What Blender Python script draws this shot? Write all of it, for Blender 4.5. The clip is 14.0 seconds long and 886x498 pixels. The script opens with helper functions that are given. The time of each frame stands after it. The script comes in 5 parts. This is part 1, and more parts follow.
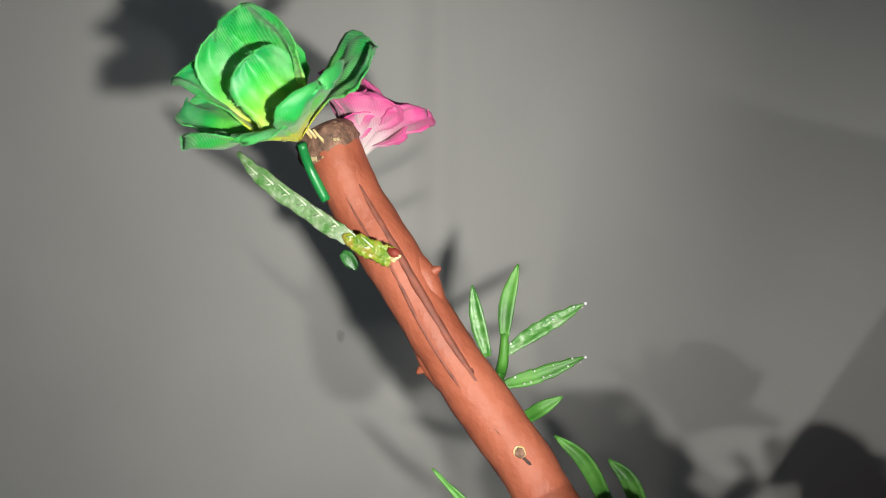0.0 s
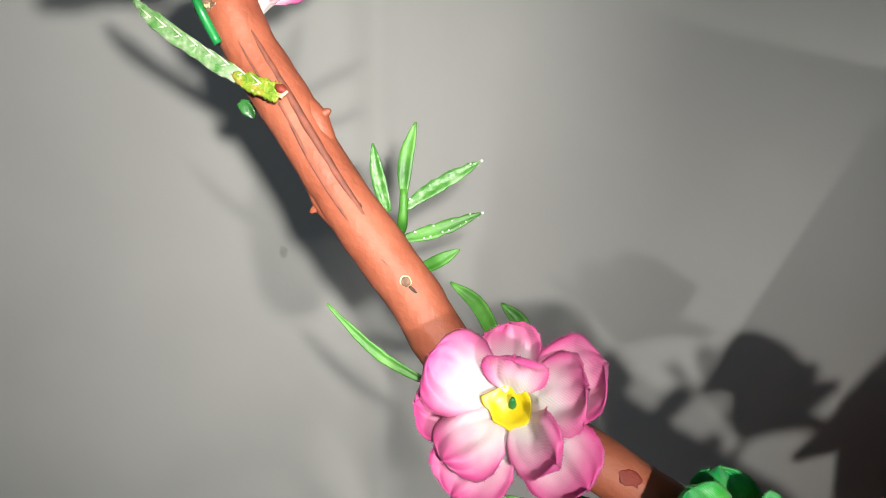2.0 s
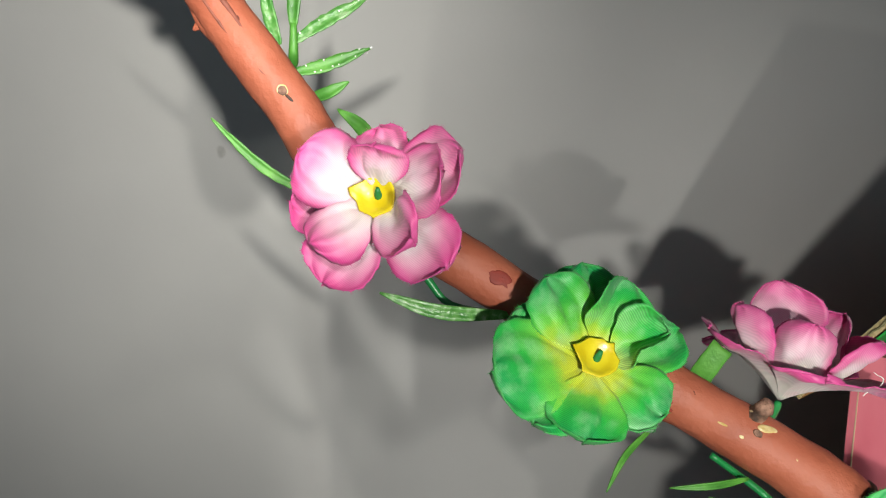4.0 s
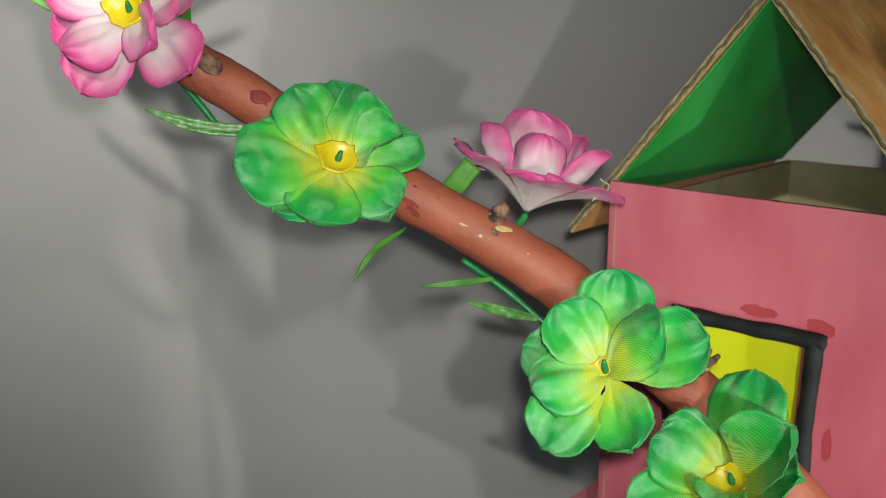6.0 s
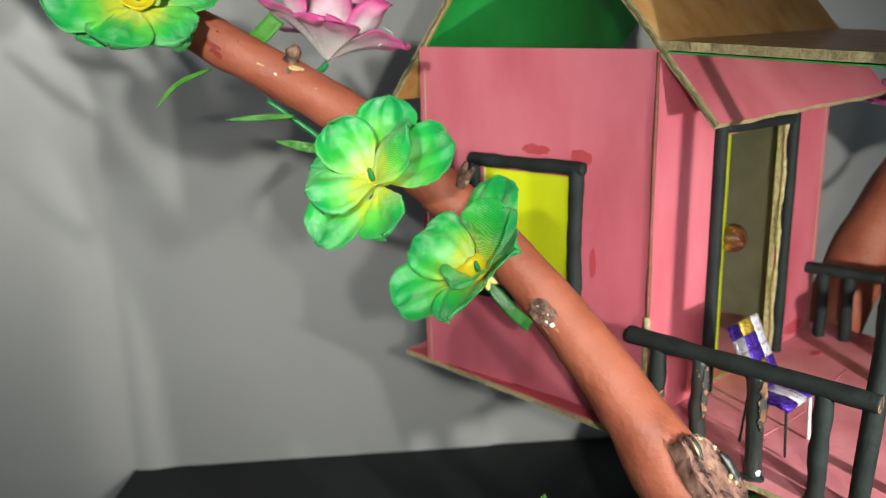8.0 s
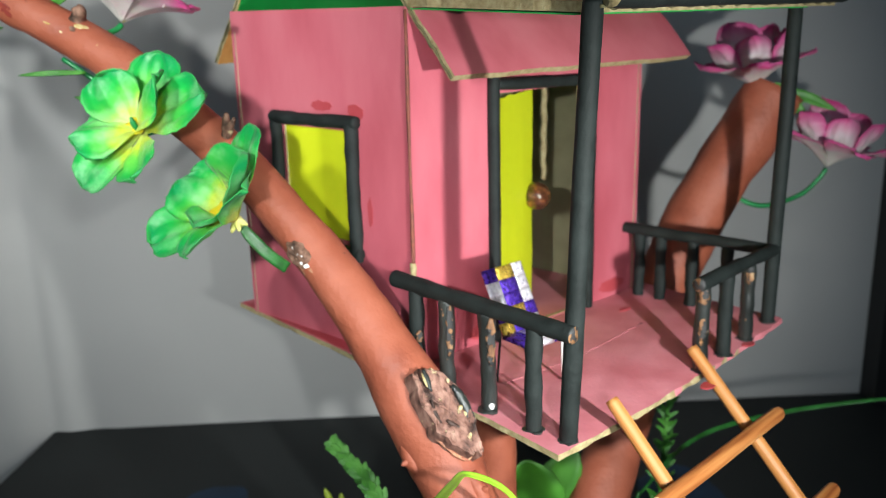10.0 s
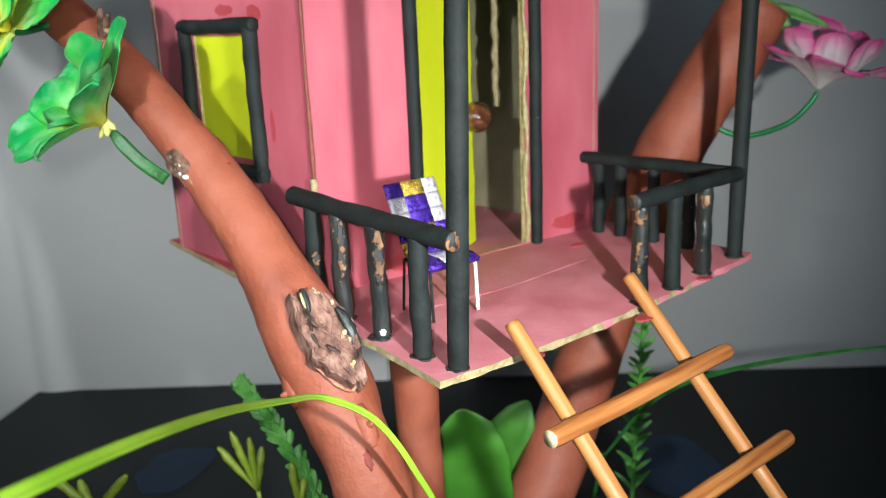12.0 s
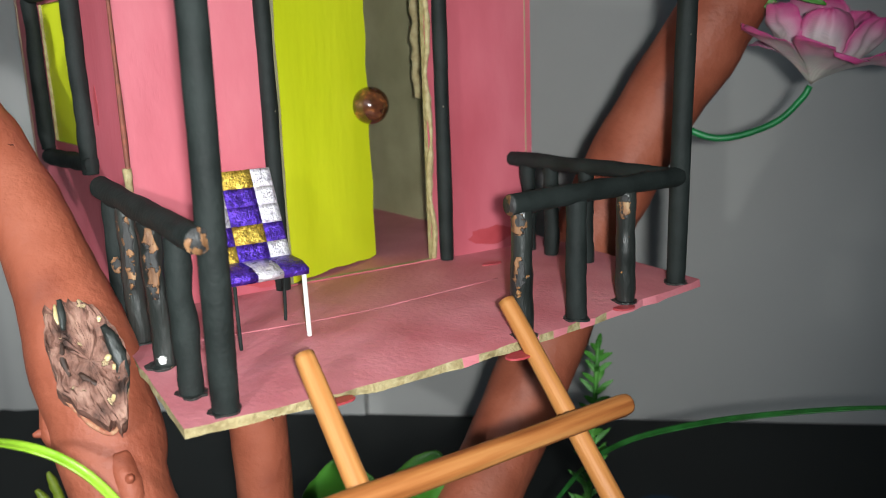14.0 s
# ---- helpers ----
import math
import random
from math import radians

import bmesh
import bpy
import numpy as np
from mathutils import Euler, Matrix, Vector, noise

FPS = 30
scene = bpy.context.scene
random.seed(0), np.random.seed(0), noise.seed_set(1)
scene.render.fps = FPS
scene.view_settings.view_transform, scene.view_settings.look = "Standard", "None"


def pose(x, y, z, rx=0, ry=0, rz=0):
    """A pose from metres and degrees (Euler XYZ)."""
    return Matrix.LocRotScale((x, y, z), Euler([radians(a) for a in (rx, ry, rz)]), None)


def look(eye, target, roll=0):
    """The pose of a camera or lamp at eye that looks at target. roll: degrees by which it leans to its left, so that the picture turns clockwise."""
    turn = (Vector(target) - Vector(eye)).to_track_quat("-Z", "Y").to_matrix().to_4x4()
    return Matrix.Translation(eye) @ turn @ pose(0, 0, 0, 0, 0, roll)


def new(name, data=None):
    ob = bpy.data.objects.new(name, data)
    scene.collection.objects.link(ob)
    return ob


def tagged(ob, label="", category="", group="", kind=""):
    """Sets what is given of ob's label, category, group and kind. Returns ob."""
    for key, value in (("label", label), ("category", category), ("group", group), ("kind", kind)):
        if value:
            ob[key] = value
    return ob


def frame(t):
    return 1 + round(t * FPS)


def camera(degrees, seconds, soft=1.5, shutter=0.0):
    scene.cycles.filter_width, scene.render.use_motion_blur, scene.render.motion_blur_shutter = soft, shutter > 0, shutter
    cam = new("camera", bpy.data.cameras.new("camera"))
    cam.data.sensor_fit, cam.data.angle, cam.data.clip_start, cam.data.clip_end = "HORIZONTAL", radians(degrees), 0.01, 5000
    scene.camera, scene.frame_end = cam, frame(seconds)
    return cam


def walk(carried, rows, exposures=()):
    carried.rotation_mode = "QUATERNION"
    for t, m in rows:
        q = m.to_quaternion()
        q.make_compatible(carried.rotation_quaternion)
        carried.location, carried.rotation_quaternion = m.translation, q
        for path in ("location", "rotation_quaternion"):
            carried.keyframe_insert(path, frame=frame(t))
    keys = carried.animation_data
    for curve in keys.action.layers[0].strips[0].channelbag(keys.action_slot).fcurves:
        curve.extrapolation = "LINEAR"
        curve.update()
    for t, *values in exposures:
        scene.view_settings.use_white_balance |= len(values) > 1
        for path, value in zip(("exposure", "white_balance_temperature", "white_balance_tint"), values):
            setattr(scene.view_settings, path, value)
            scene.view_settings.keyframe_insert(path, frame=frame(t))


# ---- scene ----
cam = camera(54.00, 14.0, 1.0)
# the small lens blurs the wall behind
cam.data.dof.use_dof, cam.data.dof.focus_distance, cam.data.dof.aperture_fstop = True, 0.24, 20.0
PATH = [
    (0, (0.02312, 0.04082, 0.62727), (-0.00692, 0.23591, 0.59507), 0.54),
    (0.5, (0.02856, 0.03878, 0.62061), (-0.00124, 0.23378, 0.58762), 0.41),
    (1, (0.03672, 0.03400, 0.61181), (0.00946, 0.22920, 0.57784), 0.39),
    (1.5, (0.04056, 0.03074, 0.60476), (0.01400, 0.22586, 0.56979), 0.44),
    (2, (0.04992, 0.02697, 0.59361), (0.02423, 0.22180, 0.55649), 0.15),
    (2.2, (0.05483, 0.02664, 0.58824), (0.02928, 0.22139, 0.55060), 0.01),
    (4.3, (0.09175, 0.00203, 0.54570), (0.07107, 0.19603, 0.50172), -0.41),
    (4.5, (0.09913, -0.00306, 0.54134), (0.07985, 0.19097, 0.49684), -0.43),
    (5, (0.11209, -0.00786, 0.53017), (0.09675, 0.18594, 0.48321), -0.52),
    (5.5, (0.12331, -0.01233, 0.52087), (0.11227, 0.18120, 0.47164), -0.59),
    (6, (0.13787, -0.02178, 0.51376), (0.13073, 0.17128, 0.46205), -0.55),
    (6.5, (0.15385, -0.02916, 0.51112), (0.15085, 0.16305, 0.45594), -0.64),
    (7, (0.17138, -0.04578, 0.50231), (0.16991, 0.14654, 0.44744), -0.73),
    (7.5, (0.18839, -0.05944, 0.48101), (0.18599, 0.13333, 0.42775), -0.80),
    (8, (0.20951, -0.07562, 0.46659), (0.20355, 0.11733, 0.41429), -1.26),
    (8.5, (0.24567, -0.08693, 0.46036), (0.23591, 0.10592, 0.40824), -1.52),
    (8.7, (0.26118, -0.08896, 0.45769), (0.24951, 0.10387, 0.40590), -1.73),
    (10.8, (0.32971, -0.09543, 0.43851), (0.31464, 0.09668, 0.38498), -1.25),
    (11, (0.33708, -0.08335, 0.42872), (0.32020, 0.10858, 0.37507), -1.48),
    (11.5, (0.36012, -0.06853, 0.41521), (0.33868, 0.12283, 0.36115), -2.01),
    (12, (0.36549, -0.06113, 0.41188), (0.33736, 0.12949, 0.35828), -2.34),
    (12.5, (0.37728, -0.03905, 0.39841), (0.34862, 0.15234, 0.34791), -1.00),
    (13, (0.39064, -0.02240, 0.38812), (0.35872, 0.16878, 0.33879), -0.96),
    (13.5, (0.40007, -0.00219, 0.38867), (0.36339, 0.18880, 0.34199), -0.74),
    (14, (0.42653, 0.01257, 0.38703), (0.37879, 0.20122, 0.34089), -2.00),
]
walk(cam, [(t, look(eye, target, roll)) for t, eye, target, roll in PATH],
     [(0.0, -0.6, 6600, 10), (1.0, -0.28, 6600, 10), (2.0, 0.0, 6600, 10), (4.5, -0.2, 6550, 10), (5.5, -0.2, 6550, 10), (6.0, -0.42, 6550, 10), (6.5, -0.28, 6500, 9), (7.0, 0.1, 6450, 8),
      (8.5, -0.1, 6400, 7), (11.0, 0.13, 5950, 8), (12.5, 0.05, 5950, 8), (13.5, 0.08, 6000, 8), (14.0, -0.3, 6050, 8)])


# ---- light: the phone's lamp beside the lens, held at stations along the walk ----
world = bpy.data.worlds.new("world")
scene.world = world
world.use_nodes = True
world.node_tree.nodes["Background"].inputs[0].default_value = (0.5, 0.6, 0.7, 1)
world.node_tree.nodes["Background"].inputs[1].default_value = 0.2
for eye, target, watts, cone in (
    ((0.0610, 0.034, 0.606), (-0.098, 0.25, 0.609), 7.5, 92),
    ((0.143, -0.012, 0.521), (0.104, 0.25, 0.478), 3.8, 82),
    ((0.2350, -0.077, 0.4660), (0.225, 0.25, 0.372), 3.1, 60),
    ((0.357, -0.078, 0.4260), (0.215, 0.20, 0.225), 2.6, 76),
    ((0.441, -0.006, 0.391), (0.358, 0.25, 0.342), 5.6, 78),
):
    lamp = bpy.data.lights.new("phone_light", "SPOT")
    lamp.energy, lamp.spot_size, lamp.spot_blend = watts, radians(cone), 1.0
    lamp.shadow_soft_size, lamp.color = 0.0045, (1.0, 0.985, 0.92)
    new("phone_light", lamp).matrix_world = look(eye, target)
# added fill lamp at an unseen opening behind the camera, like dim daylight
lamp = bpy.data.lights.new("fill_light", "AREA")
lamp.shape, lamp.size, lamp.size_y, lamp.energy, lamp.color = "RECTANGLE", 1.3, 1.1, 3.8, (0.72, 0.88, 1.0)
new("fill_light", lamp).matrix_world = look((0.25, -1.58, 0.95), (0.25, 0.5, 0.4))


# ---- materials ----
def ramp_stops(node, stops):
    r = node.color_ramp
    while len(r.elements) < len(stops):
        r.elements.new(0.5)
    for e, (p, c) in zip(r.elements, stops):
        e.position, e.color = p, (*c, 1)


def material(name, stops, rough=0.6, scale=40.0, stretch=(1, 1, 1), bump=0.15, fine=900.0, metal=0.0, coat=0.0, spots=None, sheen=0.0, detail=5.0, turn=None, gloss=0.5):
    """Noise-driven paint: stops colour a coarse noise, a fine noise gives relief; spots = (colour, scale, threshold) shows chips of another colour."""
    m = bpy.data.materials.new(name)
    m.use_nodes = True
    t = m.node_tree
    b = t.nodes["Principled BSDF"]
    co = t.nodes.new("ShaderNodeTexCoord")
    mp = t.nodes.new("ShaderNodeMapping")
    mp.inputs["Scale"].default_value = stretch
    if turn:  # grain along another way: turned first, then stretched
        mp.vector_type = "TEXTURE"
        mp.inputs["Rotation"].default_value = [radians(a) for a in turn]
        mp.inputs["Scale"].default_value = [1 / v for v in stretch]
    t.links.new(co.outputs["Object"], mp.inputs[0])
    n = t.nodes.new("ShaderNodeTexNoise")
    n.inputs["Scale"].default_value, n.inputs["Detail"].default_value = scale, detail
    t.links.new(mp.outputs[0], n.inputs["Vector"])
    cr = t.nodes.new("ShaderNodeValToRGB")
    ramp_stops(cr, stops)
    t.links.new(n.outputs["Fac"], cr.inputs[0])
    col = cr.outputs[0]
    f = t.nodes.new("ShaderNodeTexNoise")
    f.inputs["Scale"].default_value, f.inputs["Detail"].default_value = fine, 3
    t.links.new(mp.outputs[0], f.inputs["Vector"])
    height = f.outputs["Fac"]
    if spots:
        s = t.nodes.new("ShaderNodeTexNoise")
        s.inputs["Scale"].default_value, s.inputs["Detail"].default_value = spots[1], 4
        t.links.new(co.outputs["Object"], s.inputs["Vector"])
        st = t.nodes.new("ShaderNodeMapRange")
        st.inputs["From Min"].default_value, st.inputs["From Max"].default_value = spots[2], spots[2] + 0.03
        t.links.new(s.outputs["Fac"], st.inputs["Value"])
        mx = t.nodes.new("ShaderNodeMix")
        mx.data_type = "RGBA"
        t.links.new(st.outputs[0], mx.inputs["Factor"])
        t.links.new(col, mx.inputs["A"])
        mx.inputs["B"].default_value = (*spots[0], 1)
        col = mx.outputs["Result"]
        sub = t.nodes.new("ShaderNodeMath")
        sub.operation = "SUBTRACT"
        t.links.new(height, sub.inputs[0])
        t.links.new(st.outputs[0], sub.inputs[1])
        height = sub.outputs[0]
    t.links.new(col, b.inputs["Base Color"])
    rr = t.nodes.new("ShaderNodeMapRange")
    rr.inputs["To Min"].default_value, rr.inputs["To Max"].default_value = max(rough - 0.12, 0.05), min(rough + 0.12, 1)
    t.links.new(n.outputs["Fac"], rr.inputs["Value"])
    t.links.new(rr.outputs[0], b.inputs["Roughness"])
    b.inputs["Metallic"].default_value = metal
    b.inputs["Specular IOR Level"].default_value = gloss
    b.inputs["Coat Weight"].default_value = coat
    b.inputs["Sheen Weight"].default_value = sheen
    bp = t.nodes.new("ShaderNodeBump")
    bp.inputs["Strength"].default_value, bp.inputs["Distance"].default_value = bump, 0.0006
    t.links.new(height, bp.inputs["Height"])
    t.links.new(bp.outputs[0], b.inputs["Normal"])
    return m


def petal_material(name, stops, dye_gleam, mottled, by, fringe, twill):
    """Dyed satin: the colour runs along the petal (UV y), with uneven patches (colour, amount): mottled dyeing, on
    green also satin highlights put into the colour; a fine twill and a crumpled relief.
    """
    m = bpy.data.materials.new(name)
    m.use_nodes = True
    t = m.node_tree
    b = t.nodes["Principled BSDF"]
    uv = t.nodes.new("ShaderNodeUVMap")
    sep = t.nodes.new("ShaderNodeSeparateXYZ")
    t.links.new(uv.outputs[0], sep.inputs[0])
    co = t.nodes.new("ShaderNodeTexCoord")

    def noise_at(scale, detail):
        n = t.nodes.new("ShaderNodeTexNoise")
        n.inputs["Scale"].default_value, n.inputs["Detail"].default_value = scale, detail
        t.links.new(co.outputs["Object"], n.inputs["Vector"])
        return n.outputs["Fac"]

    a = t.nodes.new("ShaderNodeMath")
    a.operation = "MULTIPLY_ADD"
    a.inputs[1].default_value, a.inputs[2].default_value = mottled, -mottled / 2
    t.links.new(noise_at(85, 3), a.inputs[0])
    s = t.nodes.new("ShaderNodeMath")
    s.operation = "ADD"
    t.links.new(sep.outputs[by], s.inputs[0])
    t.links.new(a.outputs[0], s.inputs[1])
    cr = t.nodes.new("ShaderNodeValToRGB")
    ramp_stops(cr, stops)
    t.links.new(s.outputs[0], cr.inputs[0])
    dye_gleam_mask = t.nodes.new("ShaderNodeMapRange")
    dye_gleam_mask.inputs["From Min"].default_value, dye_gleam_mask.inputs["From Max"].default_value, dye_gleam_mask.inputs["To Max"].default_value = 0.47, 0.66, dye_gleam[1]
    t.links.new(noise_at(130, 8), dye_gleam_mask.inputs["Value"])
    mb = t.nodes.new("ShaderNodeMix")
    mb.data_type = "RGBA"
    t.links.new(dye_gleam_mask.outputs[0], mb.inputs["Factor"])
    t.links.new(cr.outputs[0], mb.inputs["A"])
    mb.inputs["B"].default_value = (*dye_gleam[0], 1)
    w = t.nodes.new("ShaderNodeTexWave")
    w.wave_type, w.bands_direction = "BANDS", "DIAGONAL"
    w.inputs["Scale"].default_value, w.inputs["Distortion"].default_value = 820, 1.0
    t.links.new(co.outputs["Object"], w.inputs["Vector"])
    mx = t.nodes.new("ShaderNodeMix")
    mx.data_type, mx.blend_type = "RGBA", "MULTIPLY"
    mx.inputs["Factor"].default_value = twill
    t.links.new(mb.outputs["Result"], mx.inputs["A"])
    t.links.new(w.outputs["Color"], mx.inputs["B"])
    rim = t.nodes.new("ShaderNodeMapRange")
    rim.inputs["From Min"].default_value, rim.inputs["From Max"].default_value, rim.inputs["To Max"].default_value = 0.93, 1.0, 0.75
    t.links.new(sep.outputs["X"], rim.inputs["Value"])
    mf = t.nodes.new("ShaderNodeMix")
    mf.data_type = "RGBA"
    t.links.new(rim.outputs[0], mf.inputs["Factor"])
    t.links.new(mx.outputs["Result"], mf.inputs["A"])
    mf.inputs["B"].default_value = (*fringe, 1)
    t.links.new(mf.outputs["Result"], b.inputs["Base Color"])
    b.inputs["Roughness"].default_value = 0.45
    b.inputs["Specular IOR Level"].default_value = 0.4
    b.inputs["Sheen Weight"].default_value = 0.15
    thin = t.nodes.new("ShaderNodeBsdfTranslucent")
    both = t.nodes.new("ShaderNodeMixShader")
    both.inputs[0].default_value = 0.24
    t.links.new(mf.outputs["Result"], thin.inputs["Color"])
    t.links.new(b.outputs[0], both.inputs[1])
    t.links.new(thin.outputs[0], both.inputs[2])
    t.links.new(both.outputs[0], t.nodes["Material Output"].inputs["Surface"])
    bp = t.nodes.new("ShaderNodeBump")
    bp.inputs["Strength"].default_value, bp.inputs["Distance"].default_value = 0.4, 0.00004
    t.links.new(w.outputs["Fac"], bp.inputs["Height"])
    b2 = t.nodes.new("ShaderNodeBump")
    b2.inputs["Strength"].default_value, b2.inputs["Distance"].default_value = 0.4, 0.0005
    t.links.new(noise_at(210, 4), b2.inputs["Height"])
    t.links.new(bp.outputs[0], b2.inputs["Normal"])
    t.links.new(b2.outputs[0], b.inputs["Normal"])
    return m


GREY_WALL = material("grey_wall_paint", [(0.3, (0.53, 0.523, 0.507)), (0.7, (0.6, 0.592, 0.573))], 0.75, 6, bump=0.12, fine=260)
WALL_STAIN = material("wall_stain", [(0.3, (0.34, 0.33, 0.31)), (0.7, (0.5, 0.49, 0.47))], 0.8, 500)
# for the added, unseen walls and ceiling: dark, so little light bounces back
UNSEEN_WALL = material("unseen_dull_brown_wall", [(0.3, (0.2, 0.17, 0.14)), (0.7, (0.27, 0.23, 0.19))], 0.8, 8, bump=0.2)
DARK_POST = material("dark_post_paint", [(0.3, (0.012, 0.012, 0.012)), (0.7, (0.025, 0.024, 0.023))], 0.6, 20, bump=0.2)
BLACK_CLOTH = material("black_table", [(0.3, (0.011, 0.0135, 0.0135)), (0.7, (0.021, 0.025, 0.025))], 0.75, 15, bump=0.2, fine=600)
TERRACOTTA = material("terracotta_paint", [(0.25, (0.2268, 0.05544, 0.02856)), (0.5, (0.3276, 0.0882, 0.04536)), (0.75, (0.3948, 0.1176, 0.06552))], 0.6, 60, (1, 1, 1), 0.7, 420, spots=((0.1, 0.022, 0.012), 240, 0.74), detail=8)
GROOVE = material("dark_bark_groove", [(0.3, (0.1176, 0.0378, 0.0252)), (0.7, (0.252, 0.0714, 0.042))], 0.7, 300, bump=0.4)
BARK = material("bare_bark", [(0.3, (0.035, 0.018, 0.01)), (0.5, (0.16, 0.085, 0.055)), (0.7, (0.34, 0.19, 0.13))], 0.75, 330, bump=1.0, fine=900, spots=((0.5, 0.4, 0.22), 300, 0.64))
PINK = material("pink_wall_paint", [(0.28, (0.43, 0.085, 0.112)), (0.5, (0.52, 0.122, 0.158)), (0.75, (0.58, 0.165, 0.2))], 0.5, 34, (1.2, 1.2, 0.45), 0.16, 420, spots=((0.12, 0.02, 0.02), 330, 0.79))
PINK_DECK = material("pink_deck_paint", [(0.3, (0.4872, 0.1344, 0.1596)), (0.6, (0.6048, 0.21, 0.2436)), (0.85, (0.6384, 0.2688, 0.294))], 0.6, 45, (1, 1, 1), 0.35, 600)
RED_SMEAR = material("red_paint_smear", [(0.3, (0.368, 0.044, 0.052)), (0.7, (0.456, 0.072, 0.088))], 0.45, 90, bump=0.3)
KRAFT = material("cardboard_edge", [(0.3, (0.25, 0.19, 0.085)), (0.5, (0.37, 0.3, 0.15)), (0.75, (0.46, 0.4, 0.23))], 0.85, 420, (1, 1, 1), 0.8, 900)
CORE = material("cardboard_core", [(0.3, (0.07, 0.065, 0.025)), (0.7, (0.17, 0.15, 0.07))], 0.9, 400)
INSIDE = material("olive_cardboard", [(0.3, (0.26, 0.24, 0.13)), (0.7, (0.36, 0.33, 0.19))], 0.8, 60, bump=0.2)
GREEN_ROOF = material("green_roof_paint", [(0.3, (0.0095, 0.19, 0.0285)), (0.55, (0.019, 0.342, 0.057)), (0.8, (0.0475, 0.456, 0.095))], 0.5, 45, (1, 0.3, 0.3), 0.3, 300)
ORANGE_ROOF = material("orange_roof_paint", [(0.28, (0.5, 0.2, 0.05)), (0.5, (0.74, 0.37, 0.11)), (0.75, (0.82, 0.52, 0.22))], 0.4, 60, (1, 1, 0.25), 0.5, 260, coat=0.15)
BLACK_WOOD = material("black_painted_stick", [(0.3, (0.0075, 0.0105, 0.0098)), (0.7, (0.018, 0.0235, 0.022))], 0.7, 120, (1, 1, 1), 0.35, 700, spots=((0.26, 0.23, 0.17), 330, 0.75), gloss=0.22)
BLACK_CHIPPED = material("chipped_black_stick", [(0.3, (0.012, 0.014, 0.013)), (0.7, (0.03, 0.035, 0.032))], 0.38, 120, (1, 1, 0.3), 0.7, 700, spots=((0.3, 0.15, 0.06), 230, 0.65))
LIME = material("lime_paint", [(0.3, (0.56, 0.63, 0.006)), (0.6, (0.64, 0.71, 0.012)), (0.8, (0.68, 0.74, 0.045))], 0.5, 40, (1, 1, 0.3), 0.25, 300)
BLACK_WOOD.node_tree.nodes["Principled BSDF"].inputs["Specular IOR Level"].default_value = 0.25  # matt poster paint
LADDER_WOOD = material("varnished_stick", [(0.3, (0.36, 0.13, 0.03)), (0.5, (0.46, 0.19, 0.048)), (0.75, (0.54, 0.27, 0.09))], 0.55, 420, (0.05, 1, 1), 0.4, 900, coat=0.08, turn=(0, 45.3, -41.8))
RUNG_WOOD = material("varnished_rung", [(0.3, (0.2, 0.055, 0.012)), (0.5, (0.36, 0.13, 0.032)), (0.72, (0.48, 0.22, 0.065))], 0.55, 420, (0.05, 1, 1), 0.5, 900, coat=0.08, turn=(0, 0, 50.3))
STICK_END = material("stick_end_grain", [(0.3, (0.45, 0.36, 0.2)), (0.7, (0.68, 0.58, 0.38))], 0.8, 500)
BEAD = material("amber_bead", [(0.35, (0.035, 0.012, 0.006)), (0.6, (0.1, 0.035, 0.015)), (0.8, (0.4, 0.14, 0.03))], 0.1, 300, coat=0.8, bump=0.3, fine=500)
FOIL_PURPLE = material("purple_foil", [(0.3, (0.06, 0.02, 0.3)), (0.6, (0.12, 0.05, 0.55)), (0.8, (0.3, 0.12, 0.7))], 0.28, 500, metal=0.7, bump=1.0, fine=1500)
FOIL_GOLD = material("gold_foil", [(0.3, (0.5, 0.3, 0.03)), (0.7, (0.9, 0.65, 0.12))], 0.28, 500, metal=0.7, bump=1.0, fine=1500)
FOIL_SILVER = material("silver_foil", [(0.3, (0.55, 0.5, 0.6)), (0.7, (0.92, 0.88, 0.92))], 0.3, 500, metal=0.5, bump=1.0, fine=1500)
WHITE_STICK = material("white_plastic", [(0.3, (0.7, 0.7, 0.68)), (0.7, (0.82, 0.82, 0.8))], 0.4, 200)
LEAF = material("green_leaf", [(0.3, (0.03, 0.14, 0.015)), (0.55, (0.075, 0.26, 0.032)), (0.8, (0.15, 0.37, 0.075))], 0.5, 120, bump=0.4, fine=600)
LEAF_PALE = material("frosted_leaf", [(0.34, (0.04, 0.18, 0.025)), (0.55, (0.1, 0.28, 0.06)), (0.76, (0.36, 0.48, 0.3))], 0.35, 420, bump=0.6, fine=700, coat=0.3)
LEAF_FROST = material("frosted_leaf_ridge", [(0.3, (0.35, 0.46, 0.28)), (0.7, (0.58, 0.66, 0.5))], 0.4, 300, bump=0.3)
BLOT = material("dark_red_blot", [(0.3, (0.16, 0.018, 0.01)), (0.7, (0.27, 0.035, 0.02))], 0.65, 200, bump=0.3)
BARK_DARK = material("dark_bark", [(0.3, (0.012, 0.007, 0.005)), (0.7, (0.06, 0.028, 0.018))], 0.6, 300, bump=0.5)
BARK_PINK = material("pinkish_inner_bark", [(0.34, (0.03, 0.014, 0.01)), (0.5, (0.23, 0.115, 0.085)), (0.7, (0.42, 0.25, 0.19))], 0.75, 240, (1, 1, 0.5), 1.0, 700, spots=((0.5, 0.38, 0.22), 260, 0.66))
PALE_WOOD = material("pale_bare_wood", [(0.38, (0.32, 0.1, 0.055)), (0.55, (0.42, 0.22, 0.12)), (0.72, (0.58, 0.44, 0.28))], 0.7, 420, bump=0.5)
